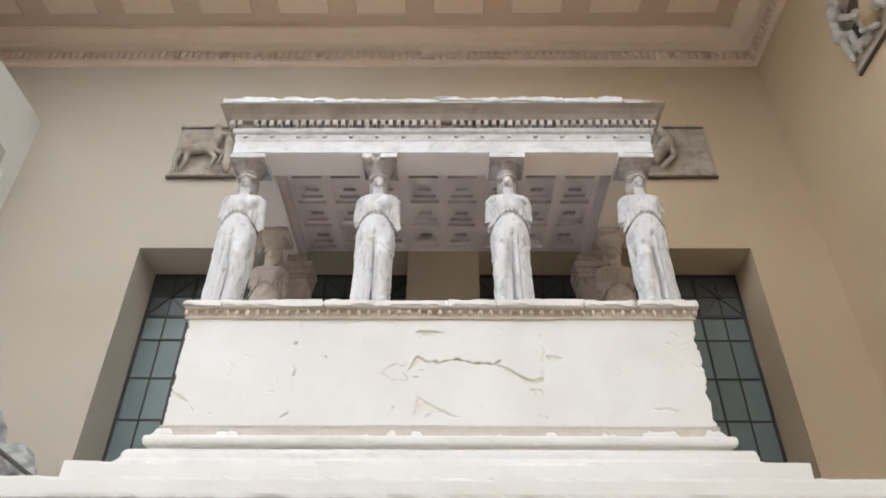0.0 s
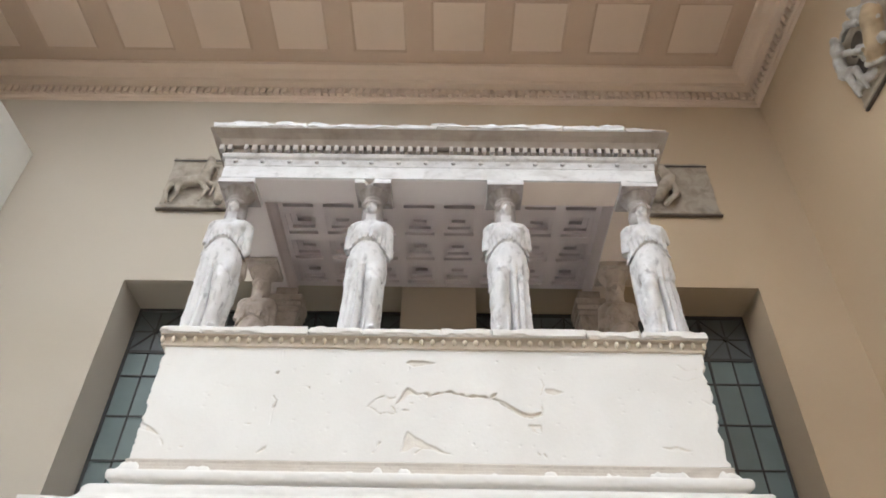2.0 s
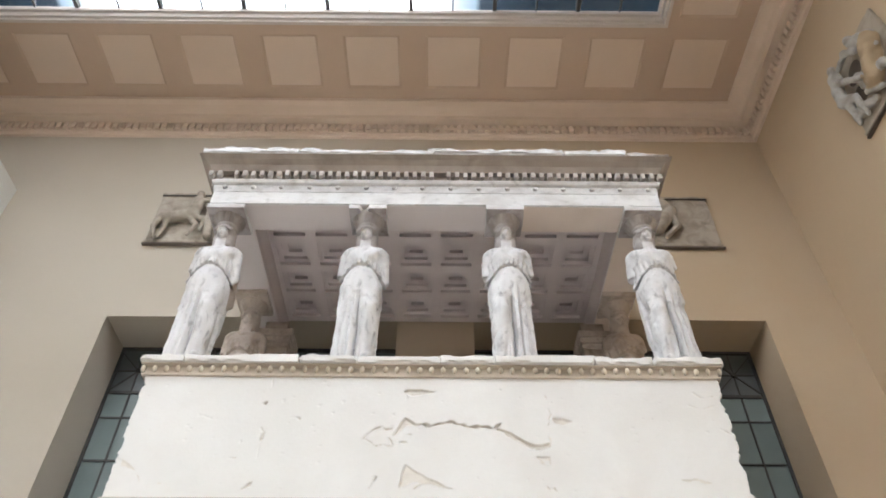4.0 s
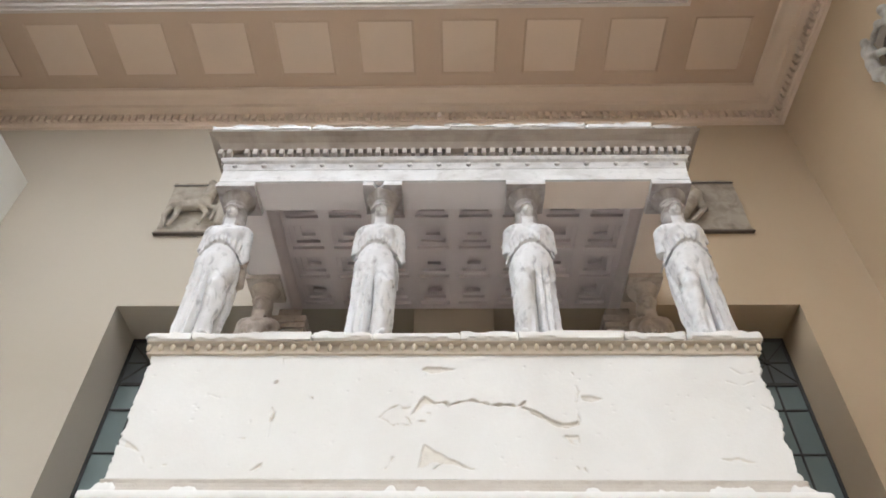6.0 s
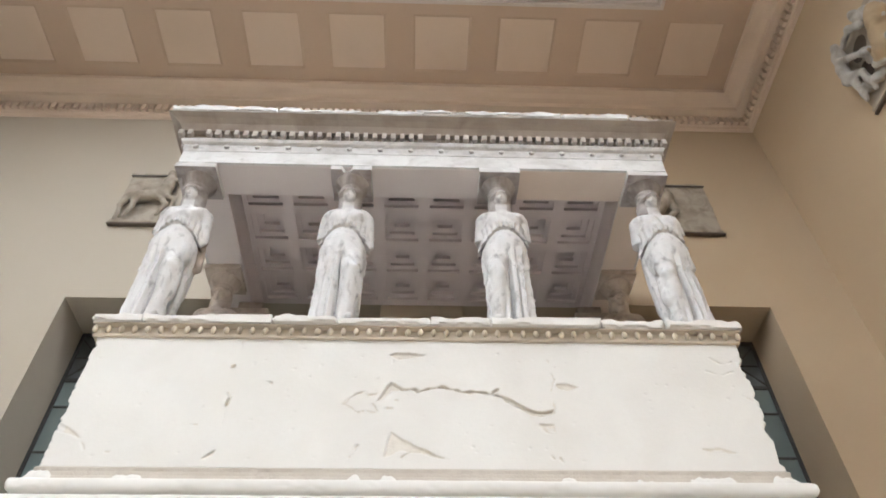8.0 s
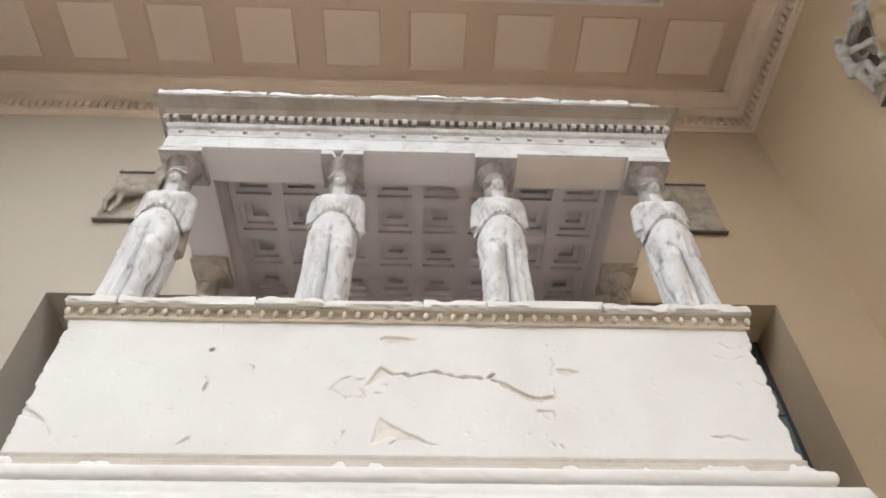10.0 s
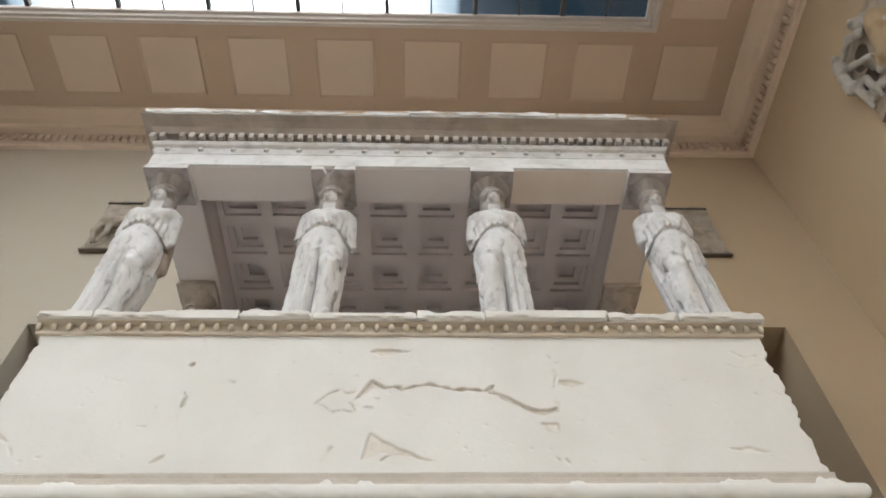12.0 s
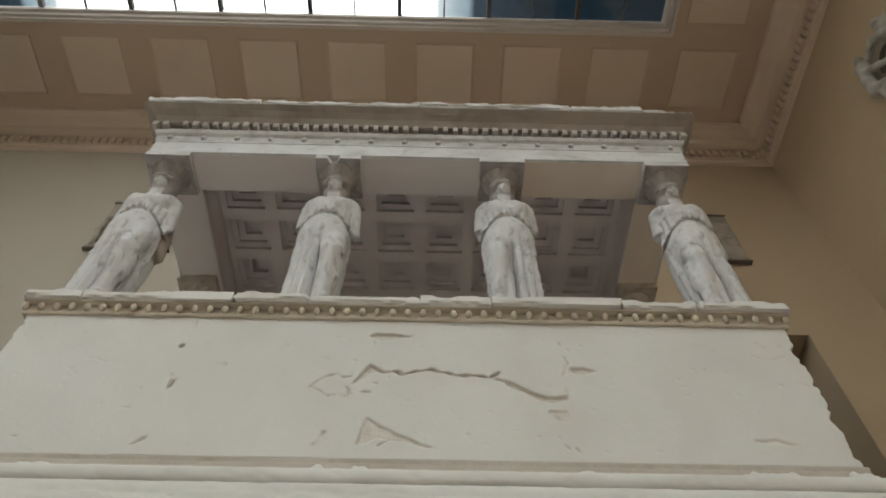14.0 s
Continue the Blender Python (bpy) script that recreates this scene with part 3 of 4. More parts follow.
def slab_mesh(xa, xb, z0, z1, step, breaks):
    nx, nz = max(2, round((xb - xa) / step)), round((z1 - z0) / step)
    X, Z = np.meshgrid(np.linspace(xa, xb, nx + 1), np.linspace(z0, z1, nz + 1), indexing="ij")
    p = (X, np.zeros_like(X), Z)
    wob = waves(p, 40, 3) * 0.35 + waves(p, 95, 4) * 0.25
    depth = 0.0024 * waves(p, 4, 5) + 0.0009 * waves(p, 17, 6)
    torn = 0.5 + 0.5 * waves(p, 60, 17)
    for poly, d in SCARS:
        depth = np.maximum(depth, d * scar_depth(X + 0.010 * wob, Z + 0.010 * waves(p, 45, 19), poly) * (0.8 + 0.35 * wob))
    for line, w, d in breaks:
        dist, above = seg_dist(X + 0.016 * wob, Z + 0.015 * waves(p, 33, 9) + 0.008 * waves(p, 71, 21), line)
        w, d = 0.74 * w, 0.66 * d
        wide = np.where(above > 0, w * 0.85, w * 0.5)
        depth = np.maximum(depth, d * np.clip(1.15 - dist / (wide * (0.3 + 1.15 * torn)), 0, 1) * (0.45 + 0.8 * torn))
    # small pits
    r = random.Random(11)
    for _ in range(int(15 * (xb - xa))):
        cx, cz, rad = r.uniform(xa, xb), r.uniform(z0, z1), r.uniform(0.006, 0.016)
        depth = depth + 0.0045 * np.clip(1 - np.hypot((X - cx) * 0.6, Z - cz) / rad, 0, 1)
    # worn outer corners
    edge = np.minimum(np.abs(X - PX0), np.abs(X - PX1))
    zz, k = (X * 0, X * 0, Z), 13 if xa < 0 else 14
    chip = 0.014 + 0.030 * np.clip(waves(zz, 38, k), 0, 2) + 0.020 * np.clip(waves(zz, 110, k + 9), 0, 2) + 0.03 * ramp(4.45, 4.2, Z) * np.clip(waves(zz, 60, k + 5), 0, 1)
    depth = depth + 0.8 * np.clip(chip - edge, 0, 1)
    side = np.clip(chip - edge, 0, 1) * 0.75
    Xo = X + np.where(np.abs(X - PX0) < np.abs(X - PX1), side, -side)
    verts = np.stack([Xo, PY + depth, Z], -1).reshape(-1, 3)
    idx = np.arange((nx + 1) * (nz + 1)).reshape(nx + 1, nz + 1)
    ed = edge[:-1, :-1].reshape(-1)
    quads = np.stack([idx[:-1, :-1], idx[1:, :-1], idx[1:, 1:], idx[:-1, 1:]], -1).reshape(-1, 4)
    rim = np.concatenate([idx[:, 0], idx[-1, 1:], idx[-2::-1, -1], idx[0, -2:0:-1]])
    front, back = verts[rim].copy(), verts[rim].copy()
    back[:, 1] = PY + 0.12
    m_ = len(rim)
    lip = len(verts)
    base = lip + m_
    verts = np.concatenate([verts, front, back])
    sides = [(lip + (i + 1) % m_, lip + i, base + i, base + (i + 1) % m_) for i in range(m_)]
    me = bpy.data.meshes.new("slab")
    me.from_pydata(verts.tolist(), [], quads.tolist() + sides + [tuple(range(base, base + m_))])
    me.update()
    me.polygons.foreach_set("use_smooth", [i < len(quads) for i in range(len(me.polygons))])
    me.materials.append(M_PODIUM)
    me.materials.append(M_BREAK)
    dq = depth[:-1, :-1].reshape(-1)
    me.polygons.foreach_set("material_index", [int(i < len(quads) and dq[i] > 0.0065 and ed[i] > 0.08) for i in range(len(me.polygons))])
    return me


for xa, xb in ((PX0, -1.536), (-1.536, 1.093), (1.093, PX1)):
    part("slab", slab_mesh(xa, xb, 4.160, 5.385, 0.009, BREAKS), None, podium)
part("core", boxes((PX0 + 0.03, PX1 - 0.03, PY + 0.125, PB, 3.2, PTOP - 0.012)), M_PODIUM, podium)
for s, x in ((-1, PX0), (1, PX1)):
    for k in range(2):
        y0 = PY + 0.125 + k * 1.28
        bm = rough_box(min(x, x - s * 0.028), max(x, x - s * 0.028), y0, y0 + 1.275, 4.160, 5.385, 0.08, 0.012, 5 + k)
        part("slab", bm, M_PODIUM, podium)
part("crown_moulding", wrap([(-0.1, 5.375), (0.012, 5.375), (0.022, 5.385), (0.022, 5.402), (0.008, 5.410), (0.0, 5.44), (0.0, 5.485), (0.045, 5.500), (0.045, 5.51), (-0.1, 5.51)], PX0, PX1, PY, PB, 0.010, 0.04, 2), M_BAND, podium, "yellowed plaster moulding")
# broken top course over the eggs
tops = [-2.79, -2.42, -1.30, -0.72, 0.10, 0.64, 1.62, 2.20, 2.815]
for i, (xa, xb) in enumerate(zip(tops, tops[1:])):
    o = 0.012 * math.sin(i * 2.3)
    bm = rough_box(xa - (0.07 if i == 0 else 0) + 0.002, xb + (0.07 if i == len(tops) - 2 else 0) - 0.002, PY - 0.075 + o, PY + 0.42, 5.514, PTOP + 0.3 * o, 0.03, 0.032, i * 3.7)
    part("top_slab", bm, M_PODIUM, podium)
for s, x in ((-1, PX0), (1, PX1)):
    bm = rough_box(x - 0.07 if s < 0 else x - 0.4, x + 0.4 if s < 0 else x + 0.07, PY + 0.425, PB, 5.514, PTOP, 0.09, 0.02, 40 + s)
    part("top_slab", bm, M_PODIUM, podium)
part("apron", wrap([(-0.1, 4.036), (0.040, 4.036), (0.024, 4.055), (0.012, 4.085), (0.007, 4.12), (0.010, 4.146), (0.0, 4.158), (-0.1, 4.158)], PX0, PX1, PY, PB, 0.010, 0.03, 9), M_APRON, podium, "stained hollow moulding")
# lumps where the hollow moulding is broken away or filled
for x0, x1, z1, o in ((-2.86, -2.64, 4.13, 0.045), (-2.22, -1.98, 4.10, 0.050), (-0.77, -0.66, 4.075, 0.050), (-0.53, -0.40, 4.10, 0.045), (-0.28, -0.14, 4.11, 0.045), (0.56, 0.67, 4.075, 0.050),
                      (1.06, 1.20, 4.105, 0.045), (1.61, 1.78, 4.075, 0.052), (2.02, 2.40, 4.11, 0.046), (2.64, 2.87, 4.12, 0.050)):
    bm = rough_box(x0, x1, PY - o, PY + 0.02, 4.012, z1, 0.012, 0.012, x0)
    for v in bm.verts:
        k = (v.co.z - 4.012) / (z1 - 4.012)
        ends = min(1.0, min(v.co.x - x0, x1 - v.co.x) / 0.05 + 0.25)
        v.co.z = 4.012 + (v.co.z - 4.012) * (0.35 + 0.65 * ends) * (0.85 + 0.3 * noise.noise(Vector((v.co.x * 22, x0, 3))))
        v.co.y += (o - 0.012) * k * k
    part("worn_ledge", bm, M_PODIUM, podium, smooth=True)
tor = [(0.045, 4.034), (0.085, 4.022), (0.102, 4.008), (0.110, 3.99), (0.112, 3.97), (0.111, 3.95), (0.106, 3.932), (0.096, 3.920), (0.075, 3.914), (0.055, 3.910), (0.050, 3.90), (0.050, 3.872)]
part("torus", wrap([(-0.1, 4.034)] + tor + [(-0.1, 3.872)], PX0, PX1, PY, PB, 0.016, 0.02, 5), M_PODIUM, podium, smooth=True)
part("plinth", wrap([(-0.1, 3.869), (0.07, 3.869), (0.15, 3.858), (0.20, 3.84), (0.218, 3.82), (0.224, 3.79), (0.228, 3.76), (0.232, 3.73), (0.26, 3.70), (0.26, 3.2), (-0.1, 3.2)], PX0, PX1, PY, PB, 0.022, 0.03, 6), M_PODIUM, podium, smooth=True)


def blob_mesh(name, r_, mat, rows=6, cols=8):
    bm = bmesh.new()
    bmesh.ops.create_uvsphere(bm, u_segments=cols, v_segments=rows, radius=1, matrix=Matrix.Diagonal((*r_, 1)))
    for f in bm.faces:
        f.smooth = True
    return make_mesh(name, bm, mat)


egg_me = [blob_mesh("egg", (0.023 + 0.002 * k, 0.026, 0.041 - 0.002 * k), M_EGG) for k in range(3)]
r = random.Random(8)
n = 50
for i in range(n + 1):
    ob = part("egg", egg_me[r.randrange(3)], None, podium)
    ob.location = (PX0 - 0.02 + (PX1 - PX0 + 0.04) * i / n, PY - 0.016, 5.456 + r.uniform(-0.003, 0.003))
for x in (PX0 - 0.03, PX1 + 0.03):
    for i in range(1, 21):
        ob = part("egg", egg_me[i % 3], None, podium)
        ob.location = (x, PY + 0.127 * i, 5.452)

# steps under the podium, in long blocks
base = thing("stepped_base", "broad white plaster steps under the podium", "steps", at=(0, 0, 0))
for level, (x0, x1, y0, z0, z1) in enumerate(((-3.47, 3.45, 9.03, 3.27, 3.685), (-5.0, 5.0, 8.75, 3.27, 3.455))):
    bm = rough_box(x0, x1, y0, PB if level == 0 else 9.028, z0 if level else 3.46, z1, 0.04, 0.016, 60 + level)
    part("step_block", bm, M_PODIUM, base)
part("dado", boxes((-5.05, 5.05, 8.80, PB, 0.0, 3.268)), M_PODIUM, base)
part("step_fill", boxes((-5.0, 5.0, 9.032, PB, 3.27, 3.452)), M_PODIUM, base)

# ---------------------------------------------------------------- porch roof on the figures
AX0, AX1, AY = -2.735, 2.78, 9.335
porch = thing("porch_entablature", "weathered white plaster entablature with dentils and a coffered ceiling", "entablature", at=(0, 0, 0))
IN = -0.45
part("architrave", wrap([(IN, 7.885), (0.0, 7.885), (0.0, 7.96), (0.003, 8.03), (0.005, 8.085), (IN, 8.085)], AX0, AX1, AY, 12.04, 0.006, 0.05, 1), M_ENTAB, porch)
part("upper_fascia", wrap([(IN, 8.087), (0.009, 8.087), (0.010, 8.12), (0.012, 8.16), (0.015, 8.20), (0.046, 8.225), (0.060, 8.255), (0.060, 8.275), (IN, 8.275)], AX0, AX1, AY, 12.04, 0.008, 0.05, 1), M_FASCIA, porch, "greyed plaster fascia with small bosses")
# shade under the cornice is put into this course's colour, along with stains
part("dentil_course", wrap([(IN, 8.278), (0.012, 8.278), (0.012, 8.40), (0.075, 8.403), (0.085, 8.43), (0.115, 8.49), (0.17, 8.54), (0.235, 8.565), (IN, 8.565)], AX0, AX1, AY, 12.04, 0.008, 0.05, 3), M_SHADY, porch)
FX0, FX1, FY, CZ = AX0 - IN + 0.012, AX1 + IN + 0.004, AY - IN, 8.215
part("inner_facing", boxes((FX0 + 0.052, FX1 - 0.052, FY + 0.001, FY + 0.015, 7.889, CZ - 0.002)), M_SOFFIT, porch)
for x0, x1, y0, y1, mat, text in (
        (AX0 + 0.03, -0.80, AY + 0.03, FY - 0.002, M_BEAM, "grey-lilac beam underside"), (-0.797, 0.87, AY + 0.03, FY - 0.002, M_BEAM, "grey-lilac beam underside"),
        (0.873, AX1 - 0.03, AY + 0.03, FY - 0.002, M_BEAM_TAN, "pinkish tan beam underside"),
        (AX0 + 0.03, FX0 - 0.002, FY, 12.035, M_BEAM, "grey-lilac beam underside"), (FX1 + 0.002, AX1 - 0.03, FY, 12.035, M_BEAM_TAN, "pinkish tan beam underside")):
    part("beam_soffit", boxes((x0, x1, y0, y1, 7.880, 7.8845)), mat, porch, text)
for x0, s_ in ((FX0, 1), (FX1, -1)):
    part("inner_facing", run([(-0.06, 7.889), (0.006, 7.889), (0.010, 8.0), (0.045, 8.13), (0.05, CZ - 0.002), (-0.06, CZ - 0.002)], (x0, FY + 0.016), (x0, 12.035), (s_, 0)), M_SOFFIT, porch)
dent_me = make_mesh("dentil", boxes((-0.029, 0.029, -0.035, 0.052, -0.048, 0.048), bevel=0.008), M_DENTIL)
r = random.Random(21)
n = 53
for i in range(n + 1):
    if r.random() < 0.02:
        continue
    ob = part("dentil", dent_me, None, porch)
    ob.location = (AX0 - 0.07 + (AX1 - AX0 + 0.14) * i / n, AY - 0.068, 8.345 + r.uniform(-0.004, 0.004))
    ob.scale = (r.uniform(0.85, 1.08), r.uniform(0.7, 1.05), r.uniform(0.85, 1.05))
for x in (AX0 - 0.068, AX1 + 0.068):
    for i in range(1, 25):
        ob = part("dentil", dent_me, None, porch)
        ob.location, ob.rotation_euler = (x, AY + 0.105 * i, 8.345), (0, 0, radians(90 if x > 0 else -90))
boss_me = make_mesh("boss", bmesh.new(), M_FASCIA)
bm = bmesh.new()
bmesh.ops.create_cone(bm, cap_ends=True, segments=12, radius1=0.036, radius2=0.024, depth=0.026, matrix=Matrix.Rotation(radians(90), 4, "X"))
bm.to_mesh(boss_me)
bm.free()
for i in range(16):
    ob = part("boss", boss_me, None, porch)
    ob.location = (AX0 + 0.13 + 0.352 * i, AY - 0.021, 8.165)
# broken cornice slabs along the top
cuts = [(-2.93, -1.72, 0.0, 8.645), (-1.715, -0.02, 0.005, 8.64), (-0.015, 1.64, -0.012, 8.655), (1.645, 2.42, -0.004, 8.65), (2.425, 2.985, 0.02, 8.625)]
for i, (xa, xb, dy, zt) in enumerate(cuts):
    bm = rough_box(xa, xb, 9.078 + dy, 9.85, 8.568, zt, 0.028, 0.032 if i < 4 else 0.06, 80 + 5 * i)
    for v in bm.verts:
        if v.co.z > 8.615:
            v.co.z += 0.03 * noise.noise(Vector((v.co.x * 4, v.co.y * 3, i * 9.0))) + 0.025 * noise.noise(Vector((v.co.x * 15, v.co.y * 9, 1)))
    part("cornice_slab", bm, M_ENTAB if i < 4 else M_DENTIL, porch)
r = random.Random(77)
x = -2.88
while x < 2.4:
    w = r.uniform(0.25, 0.75)
    x1 = min(x + w, 2.44)
    bm = rough_box(x, x1, 9.088 + r.uniform(0, 0.05), 9.75, 8.645, 8.692 + r.uniform(0.0, 0.05), 0.03, 0.036, x * 7)
    for v in bm.verts:
        if v.co.z > 8.665:
            v.co.z += 0.03 * noise.noise(Vector((v.co.x * 6, v.co.y * 4, x))) - 0.03 * max(0, 1 - min(v.co.x - x, x1 - v.co.x) / 0.12)
    part("roof_fragment", bm, M_ENTAB, porch)
    x = x1 + r.uniform(0.004, 0.12)
for x0, x1 in ((-2.93, -2.2), (2.25, 2.985)):
    part("cornice_slab", rough_box(x0, x1, 9.855, 11.97, 8.58, 8.64, 0.09, 0.03, x0), M_ENTAB, porch)
part("roof_slab", boxes((-2.19, 2.24, 9.86, 12.03, 8.46, 8.56)), M_ENTAB, porch)


def coffer_loop(bm, xa, xb, ya, yb, z):
    return [bm.verts.new(p) for p in ((xa, ya, z), (xb, ya, z), (xb, yb, z), (xa, yb, z))]


def coffer():
    """One square coffer: three square steps, each under a small lip."""
    bm = bmesh.new()
    c, z = 0.0, 0.0
    ring = coffer_loop(bm, -0.212, 0.212, -0.212, 0.212, 0)
    for inset, up, lip in ((0.0, 0.070, 0.016), (0.052, 0.070, 0.016), (0.068, 0.070, 0.014)):
        for dc, dz in ((inset, 0.0), (0.0, 0.012), (-lip, 0.006), (0.0, up - 0.018), (lip, 0.0)):
            if dc or dz:
                c, z = c + dc, z + dz
                nxt = coffer_loop(bm, c - 0.212, 0.212 - c, c - 0.212, 0.212 - c, z)
                for k in range(4):
                    bm.faces.new((ring[(k + 1) % 4], ring[k], nxt[k], nxt[(k + 1) % 4]))
                ring = nxt
    bm.faces.new(ring[::-1])
    return make_mesh("coffer", bm, M_SOFFIT)


# ceiling of eight by four coffers in a flat grid
COF_X = [0.025 + (i - 3.5) * 0.563 for i in range(8)]
COF_Y = [10.01 + 0.57 * i for i in range(4)]
bm = bmesh.new()
gx = [FX0 + 0.004] + sorted(x + s_ * 0.212 for x in COF_X for s_ in (-1, 1)) + [FX1 - 0.004]
gy = [FY + 0.005] + sorted(y + s_ * 0.212 for y in COF_Y for s_ in (-1, 1)) + [12.04]
for i, (xa, xb) in enumerate(zip(gx, gx[1:])):
    for j, (ya, yb) in enumerate(zip(gy, gy[1:])):
        if i % 2 == 0 or j % 2 == 0:
            bm.faces.new(coffer_loop(bm, xa, xb, ya, yb, CZ)[::-1])
bmesh.ops.remove_doubles(bm, verts=bm.verts[:], dist=1e-4)
part("coffer_grid", bm, M_SOFFIT, porch, "grey-lilac plaster ceiling grid")
cof_me = coffer()
for y in COF_Y:
    for x in COF_X:
        ob = part("coffer", cof_me, None, porch)
        ob.location = (x, y, CZ)

# square blocks over the heads
SX = (-2.525, -0.80, 0.87, 2.555)
SY = 9.575
for i, x in enumerate(SX):
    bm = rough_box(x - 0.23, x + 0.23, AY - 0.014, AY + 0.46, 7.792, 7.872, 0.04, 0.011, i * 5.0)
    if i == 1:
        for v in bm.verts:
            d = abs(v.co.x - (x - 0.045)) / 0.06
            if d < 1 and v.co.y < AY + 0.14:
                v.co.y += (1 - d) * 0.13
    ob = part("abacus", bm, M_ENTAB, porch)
    # downward faces take the dark plaster: mottled stain plus painted shade
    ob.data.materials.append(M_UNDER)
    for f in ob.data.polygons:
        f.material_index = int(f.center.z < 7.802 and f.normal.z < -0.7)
for x in (SX[0], SX[3]):
    part("abacus", rough_box(x - 0.225, x + 0.225, 10.92, 11.42, 7.80, 7.878, 0.05, 0.010, x), M_TAN, porch)

# piers behind the rear figures
for x0, x1 in ((-2.50, -2.02), (2.07, 2.55)):
    pier = thing("anta_pier", "tan plaster pier with a moulded capital behind the figures", "pier", group="porch piers", at=((x0 + x1) / 2, 11.8, PTOP))
    h = (x1 - x0) / 2
    part("shaft", boxes((-h + 0.04, h - 0.04, -0.20, 0.22, -0.005, 1.80), bevel=0.008), M_TAN, pier)
    part("capital", boxes((-h + 0.02, h - 0.02, -0.22, 0.225, 1.805, 1.88), (-h, h, -0.245, 0.23, 1.885, 1.97), (-h - 0.015, h + 0.015, -0.265, 0.235, 1.975, 2.08), bevel=0.014), M_TAN, pier)
    # dark brown here paints the shadow gap between capital and beam
    part("neck_block", boxes((-h + 0.06, h - 0.09, -0.16, 0.22, 2.085, 2.277), bevel=0.01), M_STAIN_SHADE, pier)

# ---------------------------------------------------------------- the six figures


BOW = radians(15)


def figure_field(s, arm_a, arm_b, seed, lean=0.0):
    """Draped standing figure with broken arms and a cushion capital; s: side of the bent knee."""
    def f(p):
        x, y, z = p
        x = (x - lean * z) * 1.04
        z = np.interp(z, [-1, 0, 1.3, 1.645, 1.92, 2.03, 2.25], [-1, 0, 1.3, 1.60, 1.875, 2.0, 2.22])
        p = (x, y, z)
        th = np.arctan2(x, -y)
        zs = np.array([0.0, 0.06, 0.3, 0.7, 1.0, 1.18, 1.32, 1.48, 1.60, 1.68])
        rx = np.interp(z, zs, [0.235, 0.24, 0.238, 0.24, 0.242, 0.222, 0.195, 0.215, 0.20, 0.12])
        ry = np.interp(z, zs, [0.205, 0.21, 0.20, 0.19, 0.185, 0.172, 0.155, 0.16, 0.135, 0.09])
        flare = 1 + 0.13 * np.clip(1 - z / 0.9, 0, 1) * np.clip(-s * x / 0.2, 0, 1)
        d = (np.sqrt((x / (rx * flare)) ** 2 + (y / ry) ** 2) - 1) * np.minimum(rx, ry) * 0.92
        # long folds of the skirt
        wob = 0.28 * np.sin(3.1 * z + seed) + 0.16 * np.sin(7.3 * z + 2 * seed)
        fold = 1 - np.abs(np.sin(6.5 * th + wob)) ** 0.7
        fold2 = 1 - np.abs(np.sin(15 * th + 2 * wob + seed)) ** 0.8
        free = np.clip(1 - np.abs(th - s * 0.62) / 0.5, 0, 1)
        skirt = ramp(1.15, 0.75, z)
        d = d + skirt * (1 - 0.85 * free) * (0.050 * fold + 0.014 * fold2)
        d = d + skirt * 0.11 * np.exp(-((th - s * 0.08 - 0.10 * np.sin(4 * z)) / 0.10) ** 2) * ramp(0.95, 0.5, z)
        d = d + skirt * 0.05 * np.exp(-((th - s * 1.18) / 0.12) ** 2)
        cat = 1 - np.abs(np.sin(15 * z + 9 * s * x + 5 * np.abs(x - s * 0.08) + seed)) ** 0.6
        d = d + 0.010 * cat * ramp(0.62, 0.80, z) * ramp(1.30, 1.15, z) * ramp(0.05, -0.06, y)
        # bent leg pressing through the cloth
        thigh = cap(p, (s * 0.11, -0.06, 1.02), (s * 0.125, -0.19, 0.66), 0.115, 0.085)
        shin = cap(p, (s * 0.125, -0.19, 0.66), (s * 0.14, -0.115, 0.06), 0.083, 0.068)
        toe = cap(p, (s * 0.15, -0.12, 0.05), (s * 0.17, -0.25, 0.03), 0.055, 0.04)
        leg = smin(smin(thigh, shin, 0.03), toe, 0.02)
        leg = smin(leg, ell(p, (s * 0.205, -0.125, 0.50), (0.042, 0.07, 0.20)), 0.02)
        leg = leg + 0.009 * (1 - np.abs(np.sin(12 * z + 11 * s * x + seed)) ** 0.7)
        d = smin(d, leg, 0.035)
        # overfold with a swinging hem, and the bloused girdle
        hem = 0.86 + 0.07 * np.sin(3 * th + seed) - 0.10 * np.abs(x) / 0.25 + 0.02 * np.sin(17 * th)
        d = d - 0.013 * ramp(hem - 0.008, hem + 0.012, z) * ramp(1.3, 1.1, z)
        girdle = 1.35 - 2.7 * x ** 2 - 0.05 * s * x
        pouch = ramp(girdle - 0.01, girdle + 0.014, z) * ramp(1.50, 1.40, z)
        d = d - (0.026 + 0.008 * np.sin(21 * th + seed) * ramp(1.45, 1.36, z)) * pouch
        d = d + 0.012 * np.exp(-((z - girdle + 0.022) / 0.018) ** 2)
        belly = ell(p, (0, -0.095, 1.10), (0.17, 0.11, 0.20))
        d = smin(d, belly, 0.06)
        # chest
        for k in (-1, 1):
            d = smin(d, ell(p, (k * 0.092, -0.125, 1.475), (0.085, 0.075, 0.085)), 0.05)
            d = smin(d, ell(p, (k * 0.172, 0.0, 1.585), (0.095, 0.105, 0.08)), 0.06)
        drape = np.sin(38 * (z + 0.9 * np.abs(x - 0.03 * s)) + seed)
        d = d - 0.006 * drape * ramp(1.36, 1.42, z) * ramp(1.62, 1.54, z) * ramp(0.02, -0.08, y)
